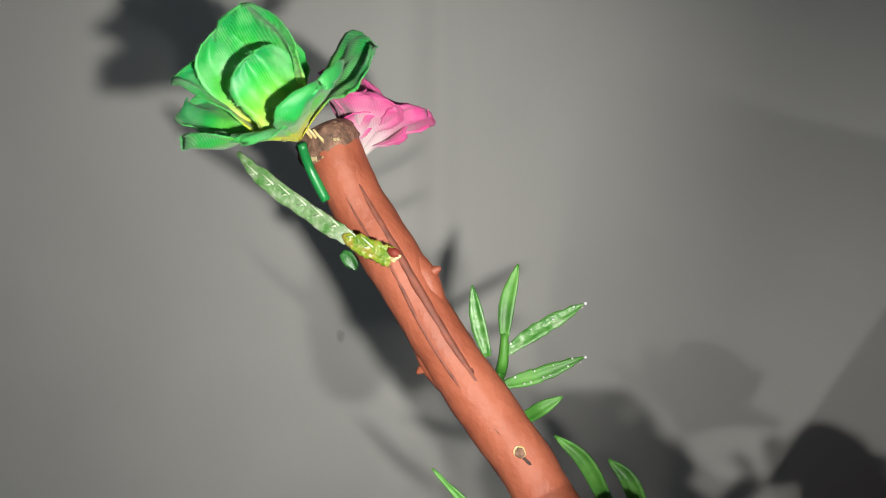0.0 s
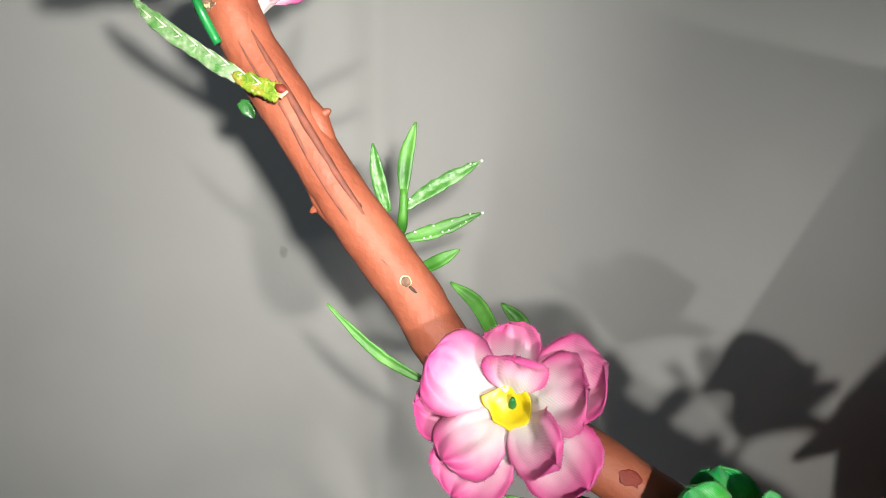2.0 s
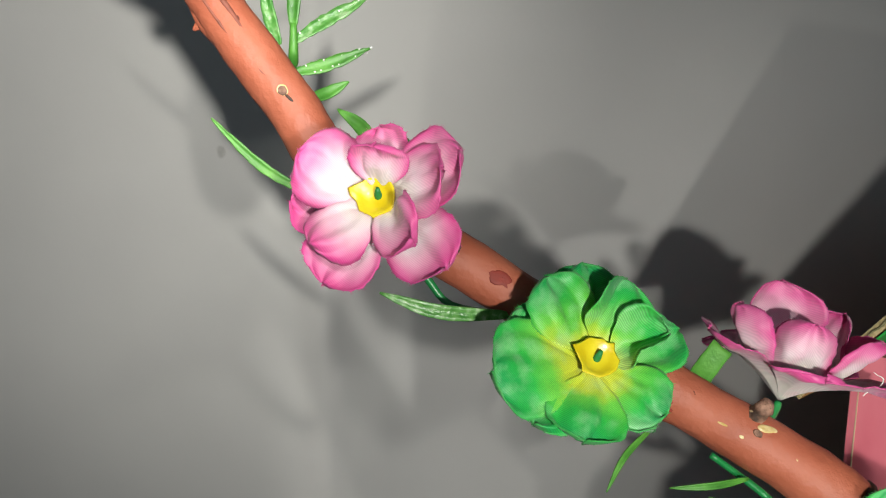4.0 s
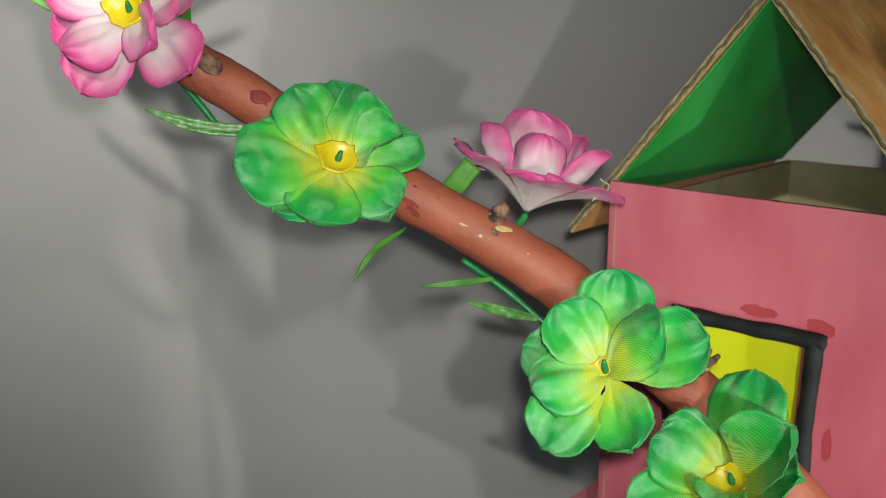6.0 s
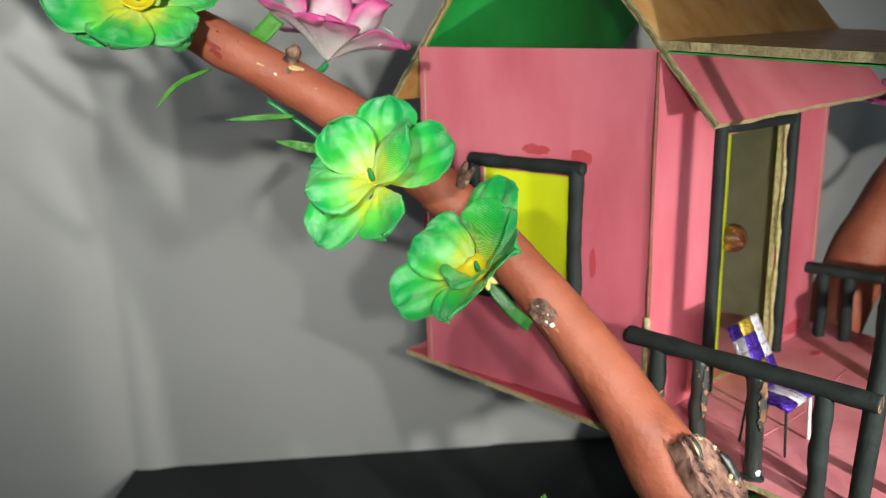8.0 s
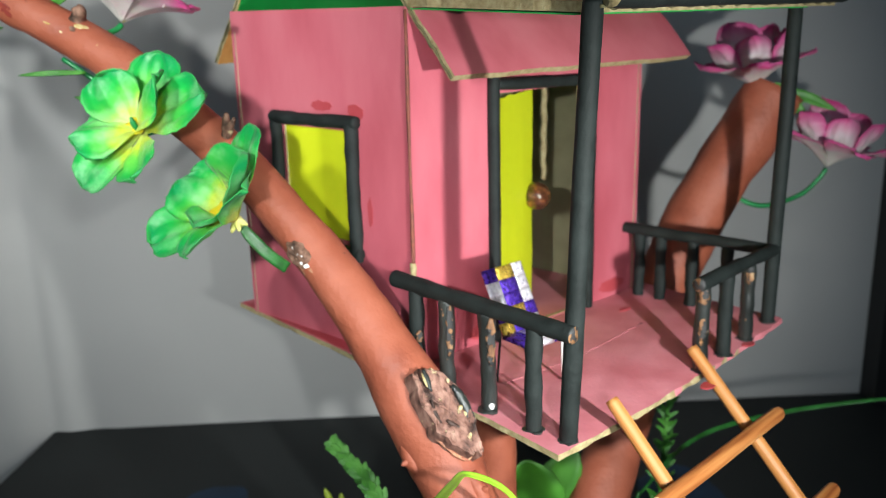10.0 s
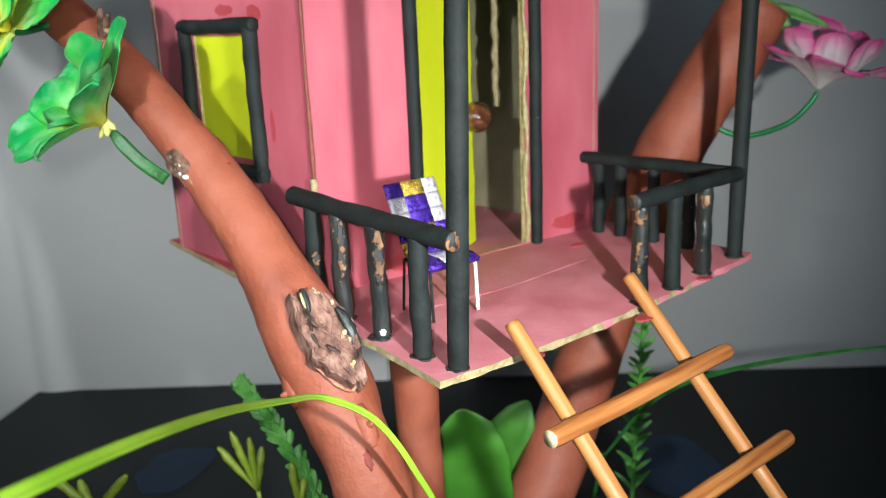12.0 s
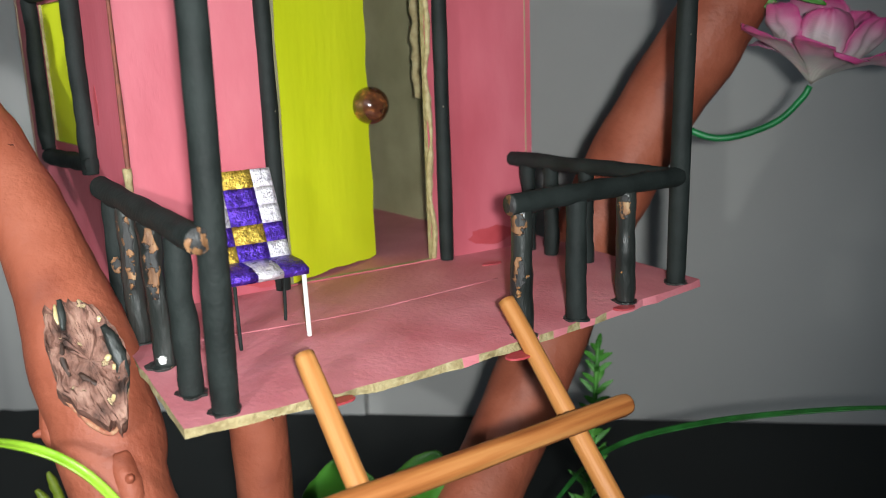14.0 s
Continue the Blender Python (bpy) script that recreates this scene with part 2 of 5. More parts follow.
BARE_WOOD = material("bare_wood", [(0.3, (0.1, 0.045, 0.02)), (0.6, (0.28, 0.14, 0.06)), (0.8, (0.44, 0.31, 0.17))], 0.6, 420, (1, 1, 0.3), 0.8, 900, spots=((0.03, 0.03, 0.03), 330, 0.48))
STRAP = material("silvery_crinkled_leaf", [(0.32, (0.07, 0.2, 0.05)), (0.52, (0.16, 0.26, 0.12)), (0.74, (0.34, 0.4, 0.3))], 0.3, 420, (1, 1, 1), 1.0, 800, coat=0.2)
STRAP_END = material("yellow_green_leaf_end", [(0.3, (0.07, 0.16, 0.01)), (0.5, (0.18, 0.26, 0.02)), (0.7, (0.3, 0.2, 0.04))], 0.25, 420, (1, 1, 1), 1.0, 800, coat=0.4)
LEAF_OLIVE = material("olive_yellow_sprig", [(0.3, (0.11, 0.17, 0.008)), (0.7, (0.22, 0.28, 0.02))], 0.5, 160, bump=0.4)
BROAD = material("broad_green_leaf", [(0.3, (0.04, 0.16, 0.01)), (0.7, (0.07, 0.25, 0.02))], 0.5, 70, bump=0.15)
LEAF_DARK = material("dark_leaf", [(0.3, (0.008, 0.06, 0.008)), (0.7, (0.03, 0.17, 0.03))], 0.4, 160, bump=0.4)
LEAF_LIME = material("lime_blade", [(0.3, (0.2, 0.42, 0.015)), (0.7, (0.36, 0.62, 0.04))], 0.35, 60, bump=0.2)
STEM = material("green_wire_stem", [(0.3, (0.005, 0.13, 0.03)), (0.7, (0.015, 0.24, 0.06))], 0.35, 150)
YELLOW = material("yellow_plastic", [(0.3, (0.6, 0.44, 0.006)), (0.7, (0.68, 0.58, 0.02))], 0.35, 160, coat=0.2)
GLUE = material("dried_glue", [(0.3, (0.45, 0.32, 0.1)), (0.7, (0.7, 0.6, 0.35))], 0.25, 300, coat=0.5)
PETAL_TATTER = material("frayed_yellow_satin", [(0.3, (0.5, 0.52, 0.1)), (0.7, (0.75, 0.74, 0.3))], 0.7, 300, bump=0.5)
PETAL_PINK = petal_material("pink_satin", [(0.0, (0.8, 0.77, 0.7)), (0.26, (0.79, 0.65, 0.69)), (0.45, (0.79, 0.44, 0.56)), (0.7, (0.76, 0.2, 0.41)), (0.95, (0.72, 0.07, 0.3))], ((0.78, 0.36, 0.52), 0.4), 0.4, "X", (0.66, 0.1, 0.32), 0.12)
# pale mint patches: mottling plus the satin's highlights put into the colour
PETAL_GREEN = petal_material("green_satin", [(0.0, (0.84, 0.82, 0.06)), (0.32, (0.66, 0.82, 0.06)), (0.5, (0.2, 0.74, 0.08)), (0.76, (0.03, 0.58, 0.08)), (1.0, (0.01, 0.4, 0.1))], ((0.46, 0.88, 0.46), 0.42), 0.65, "Y", (0.06, 0.44, 0.09), 0.34)


# ---- mesh helpers ----
def part(name, bm, mat, parent=None, label="", smooth=True):
    me = bpy.data.meshes.new(name)
    bmesh.ops.recalc_face_normals(bm, faces=bm.faces)
    bm.to_mesh(me)
    bm.free()
    for m in mat if isinstance(mat, (list, tuple)) else (mat,):
        me.materials.append(m)
    me.polygons.foreach_set("use_smooth", [smooth] * len(me.polygons))
    ob = new(name, me)
    if parent:
        ob.parent = parent
        ob.matrix_parent_inverse = parent.matrix_world.inverted()
    if label:
        ob["label"] = label
    return ob


def empty(name, place, label, category, group=""):
    ob = new(name)
    ob.empty_display_size = 0.01
    ob.location = place
    bpy.context.view_layer.update()
    return tagged(ob, label, category, group)


def catmull(points, per):
    """A smooth line of vectors (any length of tuple) through the points."""
    p = [np.array(q, float) for q in points]
    p = [2 * p[0] - p[1]] + p + [2 * p[-1] - p[-2]]
    out = []
    for i in range(1, len(p) - 2):
        for k in range(per):
            s = k / per
            a, b, c, d = p[i - 1], p[i], p[i + 1], p[i + 2]
            out.append(0.5 * (2 * b + (c - a) * s + (2 * a - 5 * b + 4 * c - d) * s * s + (3 * b - a - 3 * c + d) * s**3))
    out.append(p[-2])
    return out


def tube(points, sides=12, per=4, rough=0.0, grain=60.0, flat=1.0, caps=None):
    """A bent, tapering rod through (x, y, z, radius) points; rough is the height of its bumps as a share of the radius."""
    line = catmull(points, per) if per > 1 else [np.array(q, float) for q in points]
    bm = bmesh.new()
    rings, side = [], None
    for i, q in enumerate(line):
        ahead = Vector(line[min(i + 1, len(line) - 1)][:3] - line[max(i - 1, 0)][:3]).normalized()
        if side is None:
            side = ahead.orthogonal().normalized()
        side = (side - ahead * side.dot(ahead)).normalized()
        up = ahead.cross(side)
        ring = []
        for k in range(sides):
            a = 2 * math.pi * k / sides
            d = side * math.cos(a) + up * math.sin(a) * flat
            c = Vector(q[:3])
            r = q[3] * (1 + rough * (noise.noise((c + d * q[3]) * grain) + 0.5 * noise.noise((c + d * q[3]) * grain * 3.1)))
            ring.append(bm.verts.new(c + d * r))
        rings.append(ring)
    for a, b in zip(rings, rings[1:]):
        for k in range(sides):
            bm.faces.new((a[k], a[(k + 1) % sides], b[(k + 1) % sides], b[k]))
    for ring in (rings[0], rings[-1]):
        f = bm.faces.new(ring)
        if caps is not None:
            f.material_index = caps
    return bm


def sheet(grid, thick, round_rim=False, fuse=0.0):
    """A thin solid sheet from rows of points: two skins and a rim. UV x runs across a row, y along the rows."""
    bm = bmesh.new()
    rows, cols = len(grid), len(grid[0])
    g = [[Vector(p) for p in row] for row in grid]
    skins = []
    for sgn in (0.5, -0.5):
        skin = []
        for i in range(rows):
            row = []
            for j in range(cols):
                a = g[min(i + 1, rows - 1)][j] - g[max(i - 1, 0)][j]
                b = g[i][min(j + 1, cols - 1)] - g[i][max(j - 1, 0)]
                n = a.cross(b)
                n = n.normalized() if n.length > 1e-12 else Vector((0, 0, 1))
                row.append(bm.verts.new(g[i][j] + n * thick * sgn))
            skin.append(row)
        skins.append(skin)
    layer = bm.loops.layers.uv.new("UVMap")
    at = {}
    for i in range(rows):
        for j in range(cols):
            along, across = (i / (rows - 1) if not round_rim else 1 - (1 - i / (rows - 1)) ** 1.7), abs(2 * j / (cols - 1) - 1)
            free = min(max((along - fuse * 0.9) / 0.3, 0.0), 1.0)
            rim = 1 - (1 - along**2.6) * (1 - across**3.2 * free)
            at[skins[0][i][j]] = at[skins[1][i][j]] = (rim, along)
    for i in range(rows - 1):
        for j in range(cols - 1):
            for s, order in ((0, (0, 1, 2, 3)), (1, (3, 2, 1, 0))):
                q = (skins[s][i][j], skins[s][i + 1][j], skins[s][i + 1][j + 1], skins[s][i][j + 1])
                bm.faces.new([q[k] for k in order])
    edge = [(0, j) for j in range(cols)] + [(i, cols - 1) for i in range(1, rows)] + [(rows - 1, j) for j in range(cols - 2, -1, -1)] + [(i, 0) for i in range(rows - 2, 0, -1)]
    for (a, b), (c, d) in zip(edge, edge[1:] + edge[:1]):
        bm.faces.new((skins[0][a][b], skins[0][c][d], skins[1][c][d], skins[1][a][b]))
    for f in bm.faces:
        for loop in f.loops:
            loop[layer].uv = at[loop.vert]
    return bm


def board(a, b, c, d, thick, wobble=0.0006, edge=True, n=10, seed=0, raw=(0, 1, 2, 3)):
    """A cardboard panel: corners a b c d of its front face, thickness backwards; cut edges (material 1) waver a little."""
    bm = bmesh.new()
    a, b, c, d = (Vector(p) for p in (a, b, c, d))
    out = (b - a).cross(d - a).normalized()
    back = -out * thick
    rim = []
    for p, q in ((a, b), (b, c), (c, d), (d, a)):
        for k in range(n):
            s = k / n
            w = wobble * (noise.noise((p.lerp(q, s) + Vector((seed, 0, 0))) * 130)) if k else 0
            inward = out.cross(q - p).normalized()
            rim.append(p.lerp(q, s) + inward * w)
    front = [bm.verts.new(p) for p in rim]
    rear = [bm.verts.new(p + back) for p in rim]
    bm.faces.new(front)
    bm.faces.new(rear[::-1])
    for k in range(len(rim)):
        f = bm.faces.new((front[k], rear[k], rear[(k + 1) % len(rim)], front[(k + 1) % len(rim)]))
        f.material_index = 1 if edge and k // n in raw else 0
    return bm


def box(bm, lo, hi, bevel=0.0):
    got = bmesh.ops.create_cube(bm, size=1, matrix=Matrix.Translation([(a + b) / 2 for a, b in zip(lo, hi)]) @ Matrix.Diagonal((*[b - a for a, b in zip(lo, hi)], 1)))
    if bevel:
        edges = {e for v in got["verts"] for e in v.link_edges}
        bmesh.ops.bevel(bm, geom=list(edges), offset=bevel, segments=3, affect="EDGES")
    return bm


# ---- the room ----
def prism(outline, z0, z1):
    bm = bmesh.new()
    lo = [bm.verts.new((x, y, z0)) for x, y in outline]
    hi = [bm.verts.new((x, y, z1)) for x, y in outline]
    bm.faces.new(lo[::-1])
    bm.faces.new(hi)
    for k in range(len(outline)):
        m = (k + 1) % len(outline)
        bm.faces.new((lo[k], lo[m], hi[m], hi[k]))
    return bm


TABLE_Z = 0.128
Z0, Z1 = -0.62, 2.0
# the pier and the wall meet in a shallow rounded groove
edge = []
for k in range(61):
    x = -0.125 + 0.12 * k / 60
    q = min(max((x + 0.095) / 0.08, 0.0), 1.0)
    near, far = 0.5122 + (x + 0.125) * 0.006, 0.529 + (x + 0.055) * 0.1214
    edge.append((x, near + q * q * (3 - 2 * q) * (far - near) + 0.006 * math.exp(-((x + 0.055) / 0.011) ** 2)))
x1, y1 = edge[-1]
tagged(part("wall_west", prism([(-1.2, 0.505), (-1.19, 0.5051)] + edge + [(x1, 0.75), (-1.2, 0.75)], Z0, Z1), GREY_WALL, smooth=False), "smooth grey painted wall pier with a soft groove", "wall", kind="structure")
pier = bpy.data.objects["wall_west"]
bm = bmesh.new()
rim = [Vector((-0.1085 + 0.0024 * math.cos(a) * (1 + 0.5 * noise.noise((math.cos(a) * 2, math.sin(a) * 2, 3))), 0.5119, 0.4968 + 0.0034 * math.sin(a) * (1 + 0.5 * noise.noise((math.cos(a) * 2, math.sin(a) * 2, 8))))) for a in [2 * math.pi * k / 20 for k in range(20)]]
front, back = [bm.verts.new(v) for v in rim], [bm.verts.new(v + Vector((0, 0.002, 0))) for v in rim]
bm.faces.new(front)
for k in range(20):
    bm.faces.new((front[k], back[k], back[(k + 1) % 20], front[(k + 1) % 20]))
part("smudge", bm, WALL_STAIN, pier, "small grey stain", False)
tagged(part("wall_north", prism([(x1, y1), (0.225, 0.563), (0.225, 0.75), (x1, 0.75)], Z0, Z1), GREY_WALL, smooth=False), "plain grey painted wall behind the tree", "wall", kind="structure")
tagged(part("wall_niche", prism([(0.225, 0.571), (1.3, 0.690), (1.3, 0.75), (0.225, 0.75)], Z0, Z1), GREY_WALL, smooth=False), "plain grey painted wall set slightly back", "wall", kind="structure")
tagged(part("post_east", prism([(0.617, 0.585), (0.700, 0.594), (0.700, 0.630), (0.617, 0.620)], Z0, Z1), DARK_POST, smooth=False), "dark painted upright post against the wall", "post", kind="structure")
tagged(part("wall_east", prism([(1.3, -1.6), (1.4, -1.6), (1.4, 0.75), (1.3, 0.75)], Z0, Z1), UNSEEN_WALL, smooth=False), "unseen dull brown side wall added to close the room", "wall", kind="structure")
# unseen rear wall; its opening is added for the fill lamp
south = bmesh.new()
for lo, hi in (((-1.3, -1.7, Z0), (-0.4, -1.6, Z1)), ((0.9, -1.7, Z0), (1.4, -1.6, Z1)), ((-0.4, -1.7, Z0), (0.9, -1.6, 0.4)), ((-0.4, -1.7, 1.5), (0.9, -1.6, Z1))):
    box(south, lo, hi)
tagged(part("wall_south", south, UNSEEN_WALL, smooth=False), "unseen dull brown rear wall with an added opening for the fill lamp", "wall", kind="structure")
tagged(part("wall_left", prism([(-1.3, -1.6), (-1.2, -1.6), (-1.2, 0.75), (-1.3, 0.75)], Z0, Z1), UNSEEN_WALL, smooth=False), "unseen dull brown side wall added to close the room", "wall", kind="structure")
tagged(part("ceiling", prism([(-1.3, -1.7), (1.4, -1.7), (1.4, 0.75), (-1.3, 0.75)], Z1, Z1 + 0.1), UNSEEN_WALL, smooth=False), "unseen dull brown ceiling added to close the room", "ceiling", kind="structure")
tagged(part("floor", prism([(-1.3, -1.7), (1.4, -1.7), (1.4, 0.75), (-1.3, 0.75)], Z0 - 0.1, Z0), BLACK_CLOTH, smooth=False), "dark floor under the table", "floor", kind="structure")
table = empty("table", (0.4, 0.2, Z0), "black table standing against the grey wall", "table")
part("tabletop", prism([(-0.053, -0.35), (1.15, -0.35), (1.15, 0.671), (0.226, 0.5645), (-0.004, 0.5345), (-0.053, 0.535)], TABLE_Z - 0.03, TABLE_Z), BLACK_CLOTH, table, "", False)
for x in (0.0, 1.05):
    for y in (-0.3, 0.48):
        part("leg", box(bmesh.new(), (x - 0.02, y - 0.02, Z0), (x + 0.02, y + 0.02, TABLE_Z - 0.03), 0.003), BLACK_CLOTH, table)

BLUE_PRINT = material("dark_blue_print", [(0.3, (0.008, 0.022, 0.05)), (0.7, (0.014, 0.045, 0.1))], 0.7, 60, bump=0.2)


def cloth_patch(cx, cy, a, b, turn, seed):
    """A blurred dark blue figure printed on the table's cover."""
    bm = bmesh.new()
    rim = []
    for k in range(28):
        w = 2 * math.pi * k / 28
        e = 1 + 0.3 * noise.noise((math.cos(w) * 1.6 + seed, math.sin(w) * 1.6, seed))
        rim.append(Matrix.Rotation(radians(turn), 3, "Z") @ Vector((a * math.cos(w) * e, b * math.sin(w) * e, 0)) + Vector((cx, cy, TABLE_Z + 0.0006)))
    top, low = [bm.verts.new(v) for v in rim], [bm.verts.new(v - Vector((0, 0, 0.001))) for v in rim]
    bm.faces.new(top)
    for k in range(28):
        bm.faces.new((top[k], low[k], low[(k + 1) % 28], top[(k + 1) % 28]))
    part("printed_patch", bm, BLUE_PRINT, table, "dark blue printed patch", False)


cloth_patch(0.433, 0.442, 0.030, 0.036, 8, 1)
cloth_patch(0.113, 0.418, 0.024, 0.028, -12, 4)
cloth_patch(0.275, 0.405, 0.022, 0.026, 20, 7)

# ---- the tree ----
tree = empty("tree", (0.31, 0.177, TABLE_Z), "model tree of real branches painted terracotta", "tree")
MAIN = [(-0.0425, 0.2625, 0.6190, 0.0073), (-0.0405, 0.262, 0.6156, 0.0075), (-0.0322, 0.260, 0.6009, 0.0072), (-0.0227, 0.258, 0.5867, 0.0074), (-0.0134, 0.256, 0.5726, 0.0072),
        (-0.0026, 0.254, 0.5572, 0.0073), (0.0102, 0.253, 0.5402, 0.0075), (0.0239, 0.252, 0.5203, 0.0076), (0.043, 0.254, 0.5045, 0.0077), (0.0623, 0.256, 0.4917, 0.0078),
        (0.092, 0.256, 0.4725, 0.008), (0.1196, 0.254, 0.4566, 0.0083), (0.1422, 0.253, 0.4439, 0.0087), (0.164, 0.248, 0.4315, 0.0088), (0.197, 0.2375, 0.4065, 0.0087),
        (0.2255, 0.228, 0.380, 0.009), (0.245, 0.2215, 0.357, 0.0098), (0.2658, 0.211, 0.330, 0.0117), (0.2824, 0.199, 0.303, 0.0142), (0.2966, 0.187, 0.279, 0.0127),
        (0.3052, 0.181, 0.255, 0.0120), (0.3105, 0.178, 0.2, 0.0128), (0.311, 0.177, TABLE_Z, 0.017)]
trunk = part("trunk", tube(MAIN, 28, 8, 0.09, 70), TERRACOTTA, tree)
part("right_branch", tube([(0.325, 0.25, TABLE_Z, 0.017), (0.345, 0.28, 0.175, 0.0155), (0.36, 0.302, 0.21, 0.015), (0.3744, 0.33, 0.243, 0.0152), (0.398, 0.357, 0.305, 0.0152),
                           (0.4185, 0.37, 0.347, 0.0156), (0.4425, 0.375, 0.385, 0.016), (0.4545, 0.377, 0.408, 0.0155)], 20, 6, 0.08, 60), TERRACOTTA, tree)
part("back_stem", tube([(0.308, 0.24, TABLE_Z, 0.011), (0.309, 0.24, 0.2, 0.0092), (0.3085, 0.24, 0.25, 0.009), (0.307, 0.241, 0.306, 0.0088)], 16, 6, 0.08, 60), TERRACOTTA, tree)

# ---- the house ----
FZ = 0.3105
house = empty("tree_house", (0.3, 0.28, FZ), "pink painted cardboard tree house with a porch", "toy house")
F0, F1, F2, F3 = (0.1785, 0.3165), (0.3295, 0.1655), (0.4405, 0.2925), (0.29, 0.442)


def deck_z(x, y):
    """The height of the deck's top: the sheet sags a little along its front edge."""
    f0, f1, f2 = Vector(F0), Vector(F1), Vector(F2)
    p = Vector((x, y)) - f1
    u = 1 + p.dot((f1 - f0).normalized()) / (f1 - f0).length
    v = min(max(p.dot((f2 - f1).normalized()) / (f2 - f1).length, 0), 1)
    k = min(max((u - 0.72) / 0.28, 0), 1)
    return FZ - k * k * (0.0018 * (1 - v) + 0.0036 * math.sin(math.pi * v))


def deck_sheet(n=32):
    """The warped cardboard deck: painted top, raw wavering edges (material 1), partly painted over."""
    bm = bmesh.new()
    f0, f1, f2, f3 = (Vector(f) for f in (F0, F1, F2, F3))
    top, low = [], []
    for i in range(n + 1):
        for skin, drop in ((top, 0.0), (low, 0.0023)):
            row = []
            for j in range(n + 1):
                p = f0.lerp(f1, i / n).lerp(f3.lerp(f2, i / n), j / n)
                if i == n:
                    p += (f1 - f0).normalized() * 0.0016 * noise.noise((j * 0.8, drop * 400, 3))
                if j == 0 and 0 < i < n:
                    p += (f1 - f2).normalized() * 0.0008 * noise.noise((i * 0.9, drop * 400, 7))
                row.append(bm.verts.new((p.x, p.y, deck_z(p.x, p.y) - drop)))
            skin.append(row)
    for i in range(n):
        for j in range(n):
            bm.faces.new((top[i][j], top[i + 1][j], top[i + 1][j + 1], top[i][j + 1]))
            bm.faces.new((low[i][j], low[i][j + 1], low[i + 1][j + 1], low[i + 1][j]))
    for k in range(n):
        for a, b, c, d, raw in ((top[n][k], top[n][k + 1], low[n][k + 1], low[n][k], 1 if noise.noise((k * 0.9, 4, 1)) > 1.3 * k / n - 0.75 else 0), (top[0][k], top[0][k + 1], low[0][k + 1], low[0][k], 0), (top[k][0], top[k + 1][0], low[k + 1][0], low[k][0], 1), (top[k][n], top[k + 1][n], low[k + 1][n], low[k][n], 1)):
            bm.faces.new((a, b, c, d)).material_index = raw
    return bm


deck = part("deck", deck_sheet(), [PINK_DECK, KRAFT], house, "pink painted cardboard deck with raw edges", False)
B, C, D = Vector((0.1895, 0.3045, 0)), Vector((0.2765, 0.2355, 0)), Vector((0.3795, 0.34, 0))
E = B + D - C
WALL_TOP = 0.453


def at(p, q, s, z, off=0.0):
    """A point on the upright plane from p to q at s metres from p, off metres outwards (to the right of p -> q)."""
    d = (q - p).normalized()
    return p + d * s + Vector((d.y, -d.x, 0)) * off + Vector((0, 0, z))


def wall_with_hole(p, q, z0, z1, s0, s1, h0, h1, thick):
    """An upright cardboard wall from p to q with an opening s0..s1, h0..h1 through it."""
    bm = bmesh.new()
    n = (q - p).length
    ss, zs = (0, s0, s1, n), (z0, h0, h1, z1)
    face = {}
    for k, off in ((0, 0.0), (1, -thick)):
        for i, s in enumerate(ss):
            for j, z in enumerate(zs):
                face[k, i, j] = bm.verts.new(at(p, q, s, z, off))
    for k in (0, 1):
        for i in range(3):
            for j in range(3):
                if (i, j) == (1, 1):
                    continue
                f = bm.faces.new((face[k, i, j], face[k, i + 1, j], face[k, i + 1, j + 1], face[k, i, j + 1]))
                f.material_index = 0 if k == 0 else 2
    def side(v, index):
        for (a, b), (c, d) in zip(v, v[1:] + v[:1]):
            f = bm.faces.new((face[0, a, b], face[0, c, d], face[1, c, d], face[1, a, b]))
            f.material_index = index
    side([(0, 0), (1, 0), (2, 0), (3, 0), (3, 1), (3, 2), (3, 3), (2, 3), (1, 3), (0, 3), (0, 2), (0, 1)], 0)
    side([(1, 1), (1, 2), (2, 2), (2, 1)], 1)
    bmesh.ops.remove_doubles(bm, verts=bm.verts, dist=1e-6)
    return bm


WALL_T = 0.0025
side_wall = part("side_wall", wall_with_hole(B, C, FZ, WALL_TOP, 0.034, 0.0755, 0.3575, 0.4045, WALL_T), [PINK, KRAFT, INSIDE], house, smooth=False)
front_wall = part("front_wall", wall_with_hole(C, D, FZ, WALL_TOP, 0.0465, 0.1015, FZ + 0.0004, 0.4175, WALL_T), [PINK, KRAFT, INSIDE], house, smooth=False)
for p, q, name in ((D, E, "end_wall"), (E, B, "back_wall")):
    a, b = at(p, q, 0, FZ), at(p, q, (q - p).length, FZ)
    up = Vector((0, 0, WALL_TOP - FZ - 0.009))
    part(name, board(a, b, b + up, a + up, WALL_T, 0.0004, raw=()), [PINK, KRAFT], house, "", False)
    d = Vector((-(q - p).normalized().y, (q - p).normalized().x, 0)) * (WALL_T + 0.0003)
    part("inner_lining", board(b + d, a + d, a + up + d, b + up + d, 0.0003, 0.0), [INSIDE, INSIDE], house, "bare olive cardboard inside", False)

# roof: two steep slabs meeting at a ridge, a flat porch roof on two posts
along = (C - B).normalized()
inward = Vector((-along.y, along.x, 0))
RUN = (D - C).normalized() * 0.15
FOOT_L, FOOT_R, RIDGE = Vector((0.1755, 0.3208, 0.4310)), Vector((0.2949, 0.2215, 0.4284)), Vector((0.2325, 0.2725, 0.5235))
part("roof_slab", board(FOOT_L + RUN, FOOT_L, RIDGE, RIDGE + RUN, 0.003, 0.0012, True, 12), [ORANGE_ROOF, KRAFT], house, "orange roof slab, green underneath, raw edges", False)
nl = (RIDGE - FOOT_L).cross(RUN).normalized()
nl = nl if nl.z < 0 else -nl
